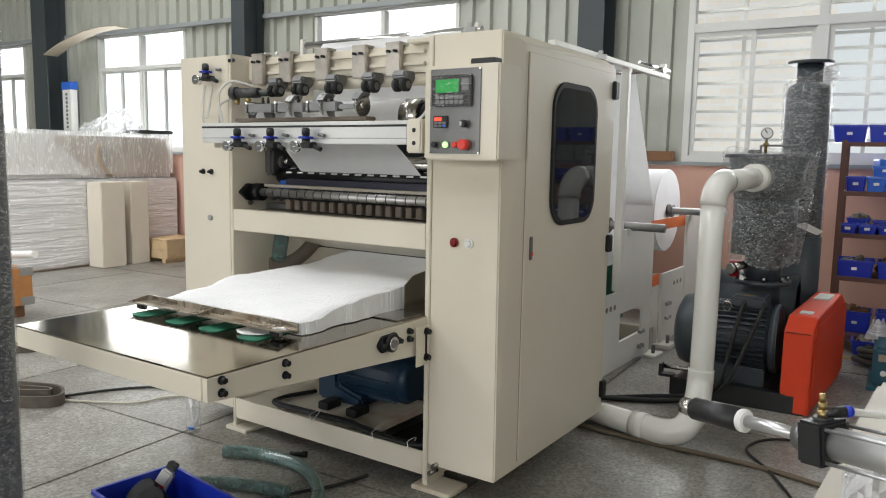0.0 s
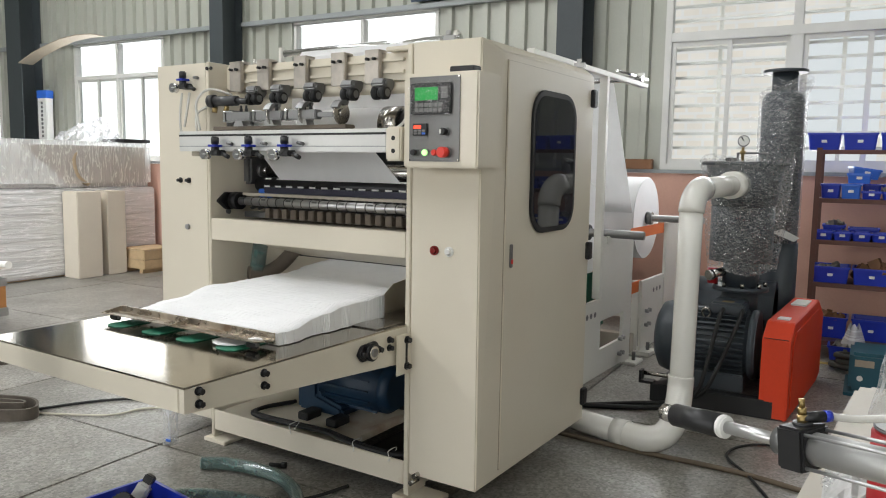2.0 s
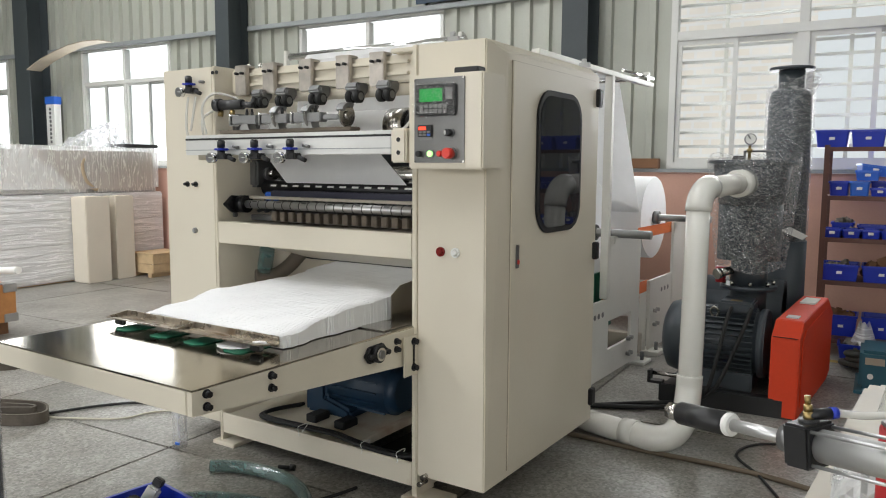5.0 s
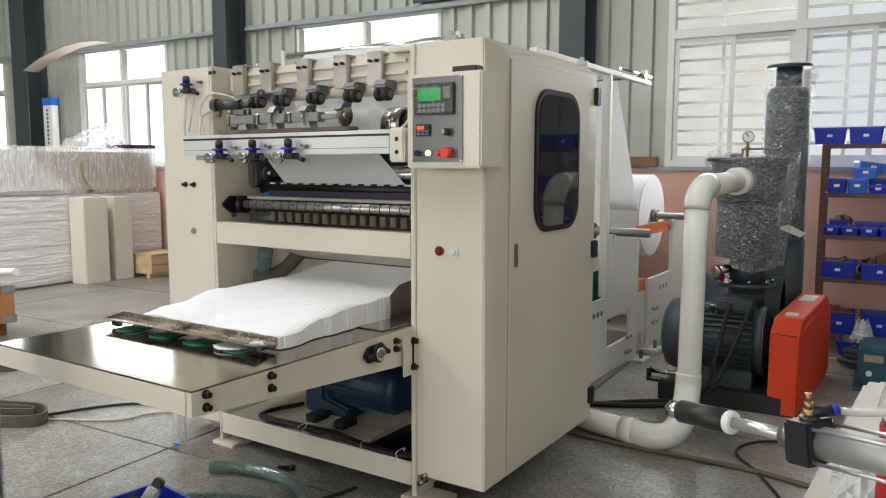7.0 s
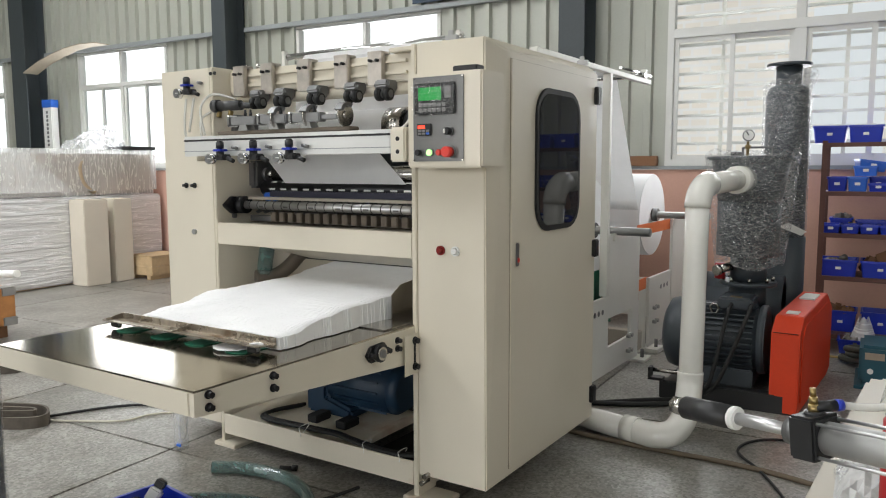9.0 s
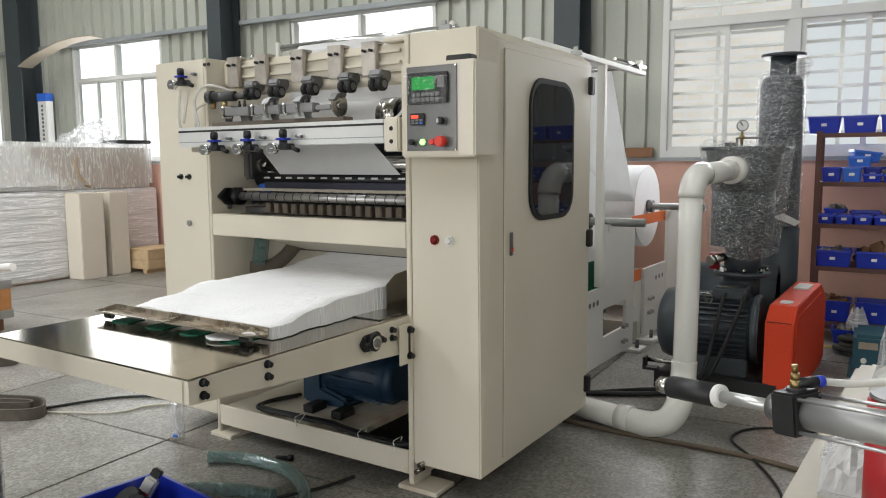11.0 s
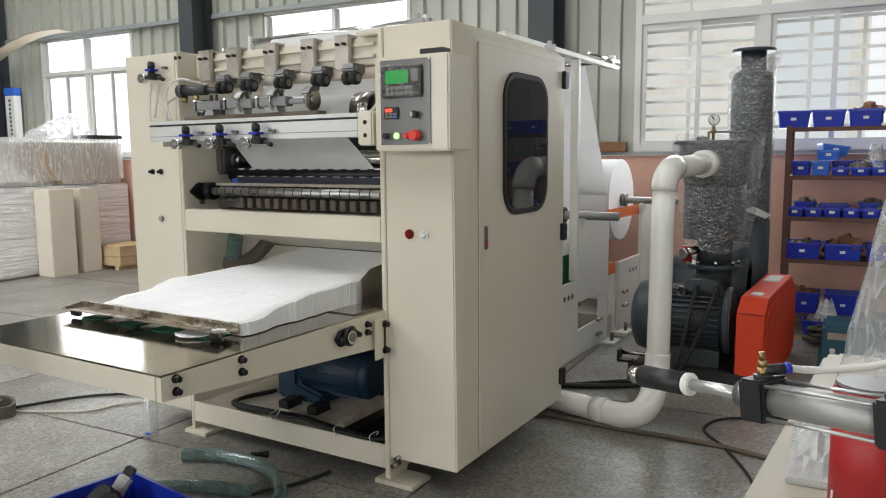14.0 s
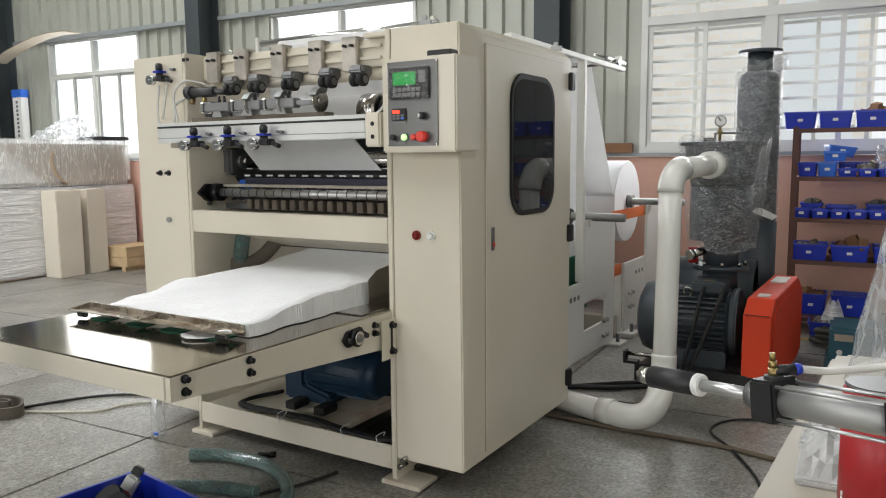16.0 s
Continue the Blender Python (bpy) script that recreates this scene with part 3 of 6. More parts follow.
def cabinet():
    # the side cabinet: its roof is hipped
    bm = B()
    low = [(0.0, 0.0), (0.302, 0.0), (0.302, 0.15), (0.302, 1.016), (0.0, 1.016)]
    top = [(0.0, 0.0, 1.746), (0.29, 0.0, 1.746), (0.302, 0.14, 1.716), (0.302, 1.016, 1.716), (0.0, 1.016, 1.752)]
    vl = [bm.verts.new((x, y, 0.105)) for x, y in low]
    vt = [bm.verts.new(c) for c in top]
    r = bm.verts.new((0.26, 0.99, 1.752))
    bm.faces.new(vl[::-1])
    for i in range(5):
        bm.faces.new((vl[i], vl[(i + 1) % 5], vt[(i + 1) % 5], vt[i]) if i != 3 else (vl[3], vl[4], vt[4], r, vt[3]))
    bm.faces.new((vt[0], vt[1], r, vt[4]))
    bm.faces.new((vt[1], vt[2], r))
    bm.faces.new((vt[2], vt[3], r))
    bmesh.ops.recalc_face_normals(bm, faces=bm.faces)
    bmesh.ops.bevel(bm, geom=list(bm.edges), offset=0.005, segments=2, affect="EDGES", clamp_overlap=True)
    part("cabinet_body", bm, "cream", mach)
    door = part("door", box(B(), 0.3032, 0.3085, 0.17, 0.963, 0.138, 1.688, 0.002), "cream", mach, "cream sheet-steel door with a smoked window")
    part("door_gap", box(B(), 0.302, 0.3038, 0.1682, 0.9648, 0.1362, 1.6898), "trim", mach, "dark shadow gap round the door")
    part("window_seal", prism(B(), rounded(0.43, 0.57, 0.11, 0.575, 1.322), "x", 0.308, 0.3185, 0.004), "rubber", door, "black rubber window seal")
    part("pane", prism(B(), rounded(0.385, 0.525, 0.09, 0.575, 1.322), "x", 0.3145, 0.32, 0.001), "smoked", door, "smoked glass pane")
    lat = part("latch", box(B(), 0.308, 0.3155, 0.205, 0.227, 0.92, 1.01, 0.003), "castgrey", door, "grey latch with a red button")
    part("button", box(B(), 0.315, 0.3185, 0.208, 0.224, 0.935, 0.953, 0.002), "knob_red", lat)
    for z in (1.615, 0.92, 0.225):
        part("hinge", box(B(), 0.3035, 0.325, 0.968, 1.01, z - 0.04, z + 0.04, 0.004), "black", mach)
    # lamps on the front
    for x, mname in ((0.108, "knob_dark_red"), (0.172, "label")):
        part("signal_lamp", cyl(cyl(B(), (x, 0, 0.99), (x, -0.008, 0.99), 0.018), (x, -0.008, 0.99), (x, -0.016, 0.99), 0.013, 0.008), mname, mach)
    # lifting lugs on the roof
    for x, y in ((0.12, 0.05), (0.26, 0.93)):
        lug = box(B(), x - 0.024, x + 0.024, y, y + 0.016, 1.752, 1.772)
        box(lug, x - 0.014, x + 0.008, y, y + 0.01, 1.77, 1.79, 0.003)
        part("roof_bracket", lug, "alu", mach)
    # control box
    cb = part("control_box", prism(B(), [(0.07, 1.293), (0.07, 1.613), (0.37, 1.613), (0.37, 1.293)], "y", -0.154, 0.0, 0.006), "cream", mach)
    part("pen_case", box(B(), 0.235, 0.33, -0.12, -0.07, 1.613, 1.635, 0.003), "black", cb, "small dark case with a blue end")
    part("control_plate", box(B(), 0.098, 0.302, -0.158, -0.1545, 1.315, 1.6, 0.001), "panelplate", cb, "grey film-covered control plate")
    hmi = part("display", box(B(), 0.11, 0.272, -0.171, -0.1585, 1.472, 1.578, 0.004), "black", cb, "black operator display with a green screen")
    part("screen", box(B(), 0.13, 0.222, -0.1725, -0.1712, 1.52, 1.563), "lcd", hmi)
    for r in range(2):
        for k in range(6):
            part("key", box(B(), 0.13 + 0.019 * k, 0.145 + 0.019 * k, -0.1735, -0.1712, 1.481 + 0.017 * r, 1.494 + 0.017 * r, 0.001), "panelplate", hmi)
    part("key", box(B(), 0.235, 0.262, -0.1735, -0.1712, 1.525, 1.565, 0.002), "panelplate", hmi)
    rng = random.Random(17)
    cling = B()
    grid = [[cling.verts.new((0.104 + 0.006 * i, -0.1765 - 0.0035 * rng.random(), 1.468 + 0.006 * j)) for i in range(30)] for j in range(20)]
    for ra, rb in zip(grid, grid[1:]):
        for i in range(29):
            cling.faces.new((ra[i], ra[i + 1], rb[i + 1], rb[i]))
    part("cling_film", cling, "film_cling", hmi, "crinkled clear protective film")
    for x, z in ((0.102, 1.319), (0.298, 1.319), (0.102, 1.596), (0.298, 1.596)):
        part("plate_screw", cyl(B(), (x, -0.158, z), (x, -0.161, z), 0.003, seg=8), "steel", cb)
    part("selector_tip", box(B(), 0.2385, 0.246, -0.188, -0.158, 1.407, 1.423, 0.002), "label", cb, "white selector tip")
    tim = part("counter", box(B(), 0.117, 0.176, -0.166, -0.1585, 1.402, 1.443, 0.002), "black", cb)
    part("digits", box(B(), 0.123, 0.152, -0.167, -0.1662, 1.426, 1.437), "led_red", tim)
    for r in range(2):
        for k in range(3):
            part("key", box(B(), 0.123 + 0.017 * k, 0.136 + 0.017 * k, -0.1675, -0.1662, 1.406 + 0.0095 * r, 1.413 + 0.0095 * r), ("panelplate", "blue_light")[k == 2 and r == 0], tim)
    for x, z, r, h, mname in ((0.247, 1.415, 0.0125, 0.026, "black"), (0.127, 1.345, 0.0105, 0.022, "black"), (0.168, 1.345, 0.0105, 0.012, "lamp_green"), (0.208, 1.345, 0.0105, 0.014, "knob_red"), (0.25, 1.346, 0.018, 0.034, "knob_red")):
        k = part("button", cyl(B(), (x, -0.158, z), (x, -0.158 - h, z), r, seg=20, bevel=0.002), mname, cb)
        part("collar", cyl(B(), (x, -0.1575, z), (x, -0.163, z), r + 0.004, seg=20), "castgrey", k)
    for z, w in ((1.395, 0.055), (1.59, 0.1), (1.325, 0.05)):
        part("caption_bar", box(B(), 0.12, 0.12 + w, -0.1595, -0.1586, z - 0.003, z + 0.003), "castgrey", cb)
    part("caption_bar", box(B(), 0.232, 0.262, -0.1595, -0.1586, 1.392, 1.398), "castgrey", cb)


def frame_parts():
    # cover on the far end
    part("end_cover", prism(B(), [(-1.39, 0.1), (-1.39, 1.742), (-1.072, 1.742), (-1.072, 0.1)], "y", 0.0, 1.04, 0.002), "cream", mach)
    for x in (-1.06, -1.035):
        part("screw", cyl(B(), (x, 0.0, 1.715), (x, -0.006, 1.715), 0.008, seg=10), "rubber", mach)
    # inner side plates, each on two feet
    part("side_plate", prism(B(), [(0.0, 0.03), (0.0, 1.745), (1.04, 1.745), (1.04, 0.03)], "x", -1.0715, -1.055, 0.003), "cream", mach)
    part("side_plate", prism(B(), [(-0.004, 0.03), (-0.004, 1.745), (1.04, 1.745), (1.04, 0.03)], "x", -0.022, -0.0005, 0.003), "cream", mach)
    for x in (-1.07, 0.0):
        for y in (0.02, 0.9):
            part("foot", box(B(), x - 0.03 if x < -1 else -0.06, x + 0.11 if x < -1 else 0.12, y - 0.045, y + 0.09, 0, 0.018, 0.003), "cream_worn", mach)
            part("leg", box(B(), x + 0.0 if x < -1 else -0.022, x + 0.016 if x < -1 else 0.0, y - 0.02, y + 0.1, 0.018, 0.1), "cream", mach)
    for x, z in ((0.03, 0.085), (0.045, 0.115)):
        part("levelling_bolt", cyl(B(), (x, 0.02, z), (x, -0.03, z), 0.01, seg=12), "steel", mach)
    # base trough
    for y in (0.0, 0.9):
        part("base_beam", box(B(), -1.055, -0.022, y, y + 0.012, 0.055, 0.15, 0.003), "cream_worn", mach, "cream base beam with rusty rub marks")
    part("base_deck", box(B(), -1.055, -0.36, 0.012, 0.9, 0.122, 0.134), "cream_worn", mach)
    part("base_rail", box(B(), -0.36, -0.325, 0.012, 0.9, 0.115, 0.147, 0.003), "cream_worn", mach)
    part("drip_tray", box(B(), -0.325, -0.022, 0.012, 0.9, 0.07, 0.08), "rubber", mach, "dark oily tray")
    # main cross beam and rear closing sheet
    part("cross_beam", box(B(), -1.055, -0.022, 0.0, 0.06, 0.95, 1.048, 0.004), "cream", mach)
    part("under_sheet", prism(B(), [(0.06, 0.95), (0.06, 0.96), (0.42, 0.862), (0.42, 0.852)], "x", -0.88, -0.022), "cream", mach)
    # added shelf, closes the view through to the wall behind
    part("inner_shelf", box(B(), -1.055, -0.022, 0.06, 0.42, 1.03, 1.038, 0.001), "hood", mach, "dull cream shelf added to close the gap under the folding combs")
    part("rear_sheet", box(B(), -1.055, -0.022, 0.95, 0.96, 0.3, 0.8), "cream", mach)
    # top beam with clamps
    tb = box(B(), -1.055, -0.022, 0.1, 0.22, 1.63, 1.735, 0.006)
    box(tb, -1.0, -0.1, 0.085, 0.1, 1.655, 1.668, 0.002)
    box(tb, -1.0, -0.1, 0.085, 0.1, 1.7, 1.713, 0.002)
    part("top_beam", tb, "cream", mach)
    part("top_tube", cyl(B(), (-1.055, 0.13, 1.605), (-0.022, 0.13, 1.605), 0.024), "cream", mach)
    part("roof_cover", box(B(), -0.16, -0.022, 0.06, 0.22, 1.735, 1.752, 0.004), "cream", mach)
    part("web_bar", cyl(B(), (-1.0, 0.42, 1.83), (-0.05, 0.42, 1.83), 0.016), "chrome", mach)
    for x in (-1.0, -0.05):
        part("bar_bracket", box(B(), x - 0.01, x + 0.01, 0.405, 0.435, 1.745, 1.86, 0.003), "white_paint", mach)
    for x in (-1.0, -0.93):
        part("stud", cyl(B(), (x, 0.16, 1.735), (x, 0.16, 1.765), 0.008, seg=10), "steel", mach)


WHEELS = []


def clamps():
    # slitting clamps, each with a pair of black pressure wheels
    for x in (-0.955, -0.79, -0.585, -0.39, -0.225):
        c = part("clamp", box(box(B(), x - 0.036, x + 0.036, 0.062, 0.084, 1.615, 1.745, 0.003), x - 0.036, x + 0.036, 0.062, 0.12, 1.737, 1.747, 0.002), "satin", mach, "stainless clamp plate")
        for dx in (-0.016, 0.016):
            part("screw", cyl(B(), (x + dx, 0.062, 1.71), (x + dx, 0.045, 1.71), 0.006, seg=10), "rubber", c)
        xo = {-0.955: -0.83, -0.79: -0.69, -0.585: -0.508, -0.39: -0.32, -0.225: -0.173}[x]
        h = B()
        prism(h, [(0.03, 1.632), (0.1, 1.632), (0.1, 1.6), (0.08, 1.58), (0.05, 1.585), (0.025, 1.608)], "x", xo - 0.03, xo + 0.03, 0.005)
        prism(h, [(0.035, 1.6), (0.06, 1.6), (0.06, 1.575), (0.04, 1.575)], "x", xo - 0.004, xo + 0.004)
        cyl(h, (xo - 0.038, 0.045, 1.613), (xo + 0.038, 0.045, 1.613), 0.01, seg=12)
        part("wheel_holder", h, "castgrey", c, "grey cast wheel holder")
        for dx in (-0.024, 0.02):
            p = (xo + dx * 0.85, 0.05, 1.578)
            w = cyl(B(), (p[0] - 0.013, p[1], p[2]), (p[0] + 0.013, p[1], p[2]), 0.0265, seg=24, bevel=0.004)
            wheel = part("pressure_wheel", w, "rubber", mach, "black rubber pressure wheel", pivot=p)
            hub = cyl(B(), (p[0] - 0.0145, p[1], p[2]), (p[0] + 0.0145, p[1], p[2]), 0.015, seg=16)
            for k in range(3):
                a = 2.1 * k
                cyl(hub, (p[0] - 0.0165, p[1] + 0.012 * math.cos(a), p[2] + 0.012 * math.sin(a)), (p[0] + 0.0165, p[1] + 0.012 * math.cos(a), p[2] + 0.012 * math.sin(a)), 0.003, seg=8)
            part("hub", hub, "castgrey", wheel)
            WHEELS.append((wheel, -2.0))


def upper_rolls():
    # big feed roll with paper over it
    p = (-0.55, 0.3, 1.47)
    r = cyl(B(), (-1.02, 0.3, 1.47), (-0.31, 0.3, 1.47), 0.075, seg=48)
    roll = part("feed_roll", r, "paper", mach, "feed roll wrapped in white tissue", pivot=p)
    part("end_ring", cyl(B(), (-0.31, 0.3, 1.47), (-0.215, 0.3, 1.47), 0.079, seg=40, bevel=0.004), "steel", roll, "bright steel end ring")
    part("end_cap", cyl(cyl(B(), (-0.215, 0.3, 1.47), (-0.2, 0.3, 1.47), 0.06, seg=32), (-0.2, 0.3, 1.47), (-0.03, 0.3, 1.47), 0.07, seg=32), "rubber", roll)
    part("end_cap", cyl(B(), (-1.06, 0.3, 1.47), (-1.02, 0.3, 1.47), 0.07, seg=32), "rubber", roll)
    WHEELS.append((roll, 1.0))
    part("bearing_block", box(cyl(B(), (-1.056, 0.2, 1.475), (-1.0, 0.2, 1.475), 0.06), -1.056, -1.03, 0.1, 0.42, 1.4, 1.54, 0.01), "castgrey", mach)
    # web running up behind the clamps and down to the folding rolls
    bm = B()
    line = [(0.33, 1.55), (0.34, 1.64), (0.38, 1.8), (0.42, 1.848), (0.55, 1.85), (0.95, 1.82)]
    prism(bm, line + [(y + 0.002, z - 0.003) for y, z in line[::-1]], "x", -0.88, -0.14)
    part("upper_web", bm, "web", mach, "white tissue web drawn over the top bar")
    # lower web hanging towards the folding rolls
    bm = B()
    v = [bm.verts.new(c) for c in ((-1.0, 0.2, 1.40), (-0.36, 0.2, 1.40), (-0.185, 0.2, 1.225), (-0.83, 0.2, 1.225), (-1.0, 0.203, 1.40), (-0.36, 0.203, 1.40), (-0.185, 0.203, 1.225), (-0.83, 0.203, 1.225))]
    for q in ((0, 1, 2, 3), (7, 6, 5, 4), (0, 4, 5, 1), (1, 5, 6, 2), (2, 6, 7, 3), (3, 7, 4, 0)):
        bm.faces.new([v[k] for k in q])
    part("lower_web", bm, "web", mach, "white tissue web going down to the folders")
    # aluminium profile with side brackets
    pr = box(B(), -1.06, 0.0, -0.16, -0.12, 1.345, 1.43, 0.003)
    ob = part("front_profile", pr, "alu_white", mach, "slotted aluminium profile")
    part("slot", box(B(), -1.058, -0.002, -0.1612, -0.158, 1.408, 1.416), "black", ob)
    part("slot", box(B(), -1.058, -0.002, -0.1612, -0.158, 1.365, 1.368), "grey_steel", ob)
    part("profile_shelf", box(B(), -1.06, 0.0, -0.12, 0.02, 1.425, 1.43), "alu", mach)
    bl = box(B(), 0.0, 0.066, -0.165, -0.02, 1.315, 1.435, 0.006)
    part("end_bracket", bl, "cream", mach)
    for z in (1.395, 1.35):
        part("bracket_hole", cyl(B(), (0.035, -0.164, z), (0.035, -0.167, z), 0.008, seg=12), "rubber", mach)
    part("end_bracket", prism(B(), [(-1.06, 1.345), (-0.98, 1.345), (-0.98, 1.325), (-1.04, 1.33)], "y", -0.16, 0.0), "cream", mach)
    part("knife_rail", box(B(), -1.0, -0.28, -0.03, 0.03, 1.44, 1.456, 0.003), "belt_tan", mach)
    # three slitting knives, each an air cylinder with a round blade
    for x in (-0.83, -0.66, -0.485):
        k = part("knife_unit", box(box(B(), x - 0.075, x + 0.075, -0.05, -0.005, 1.478, 1.515, 0.004), x + 0.075, x + 0.16, -0.04, -0.012, 1.485, 1.505, 0.004), "knife", mach, "aluminium slitting knife cylinder")
        part("end_flange", prism(B(), rounded(0.05, 0.05, 0.008, -0.028, 1.497), "x", x - 0.083, x - 0.072, 0.002), "chrome", k)
        part("saddle", prism(B(), [(x - 0.03, 1.455), (x + 0.03, 1.455), (x + 0.02, 1.478), (x - 0.02, 1.478)], "y", -0.045, 0.0), "alu", k)
        blade = cyl(B(), (x + 0.175, -0.02, 1.5), (x + 0.181, -0.02, 1.5), 0.046, seg=40)
        cyl(blade, (x + 0.165, -0.02, 1.5), (x + 0.19, -0.02, 1.5), 0.016, seg=16)
        bl = part("blade", blade, "steel", mach, "round steel slitting blade", pivot=(x + 0.178, -0.02, 1.5))
        part("blade_guard", prism(B(), [(-0.02 + 0.05 * math.cos(a), 1.5 + 0.05 * math.sin(a)) for a in [radians(60 + 12 * i) for i in range(9)]] + [(-0.02 + 0.035 * math.cos(a), 1.5 + 0.035 * math.sin(a)) for a in [radians(156 - 12 * i) for i in range(9)]], "x", x + 0.16, x + 0.196), "castgrey", k)
        for dx in (0.0, 0.03):
            part("fitting", cyl(cyl(B(), (x + dx, -0.028, 1.515), (x + dx, -0.028, 1.53), 0.007, seg=10), (x + dx, -0.028, 1.53), (x + dx, -0.028, 1.543), 0.005, seg=10), "black", k)
    # air motor at the far end
    am = part("air_motor", cyl(cyl(cyl(B(), (-1.02, 0.0, 1.57), (-0.9, 0.02, 1.57), 0.022), (-1.05, -0.004, 1.57), (-1.02, 0.0, 1.57), 0.028), (-0.9, 0.02, 1.57), (-0.84, 0.025, 1.565), 0.013), "motor_grey", mach, "dark grey air motor")
    for x in (-1.02, -0.95):
        part("fitting", cyl(B(), (x, 0.005, 1.545), (x, 0.0, 1.52), 0.012, seg=12), "brass", am)
    # regulators
    for x, y, z in ((-0.805, -0.165, 1.345), (-0.62, -0.165, 1.345), (-0.435, -0.165, 1.345), (-1.18, -0.004, 1.645)):
        regulator(x, y, z)
    for pts in ([(-1.19, -0.03, 1.61), (-1.2, -0.035, 1.52), (-1.2, -0.03, 1.44), (-1.17, -0.01, 1.39)], [(-1.14, -0.03, 1.61), (-1.15, -0.04, 1.52), (-1.18, -0.03, 1.46)], [(-1.05, 0.02, 1.56), (-1.09, -0.03, 1.52), (-1.08, -0.05, 1.47), (-1.1, -0.02, 1.4)], [(-0.96, 0.05, 1.6), (-1.03, -0.02, 1.62), (-1.08, -0.05, 1.56), (-1.07, -0.04, 1.44)], [(0.06, -0.01, 1.56), (0.03, -0.05, 1.5), (-0.02, -0.04, 1.45), (-0.08, -0.02, 1.43)], [(0.065, 0.0, 1.53), (0.04, -0.03, 1.48), (0.0, -0.03, 1.44)]):
        part("air_tube", tube(B(), pts, 0.0055, 8), "tube_clear", mach, "clear air tube")


def regulator(x, y, z):
    r = part("pressure_regulator", box(cyl(B(), (x, y - 0.03, z - 0.01), (x, y - 0.03, z + 0.02), 0.016), x - 0.02, x + 0.035, y - 0.045, y, z - 0.018, z + 0.006, 0.005), "black", mach, "black air pressure regulator with a gauge")
    part("knob", cyl(B(), (x, y - 0.03, z + 0.026), (x, y - 0.03, z + 0.06), 0.016, seg=20, bevel=0.004), "black", r)
    part("lock_ring", box(B(), x - 0.022, x + 0.024, y - 0.052, y - 0.008, z + 0.018, z + 0.027, 0.003), "blue_plastic", r, "blue lock ring")
    part("gauge", cyl(B(), (x - 0.042, y - 0.03, z - 0.012), (x - 0.042, y - 0.055, z - 0.012), 0.0215, seg=24), "chrome", r)
    part("dial", cyl(B(), (x - 0.042, y - 0.055, z - 0.012), (x - 0.042, y - 0.0565, z - 0.012), 0.0165, seg=24), "castgrey", r)
    part("needle", box(B(), x - 0.044, x - 0.026, y - 0.0578, y - 0.0567, z - 0.013, z - 0.010), "label", r)
    part("fitting", cyl(B(), (x + 0.04, y - 0.03, z - 0.01), (x + 0.075, y - 0.03, z - 0.022), 0.009, seg=10), "black", r)
    part("fitting", cyl(B(), (x + 0.04, y - 0.002, z + 0.035), (x + 0.075, y - 0.01, z + 0.03), 0.007, seg=10), "castgrey", r)


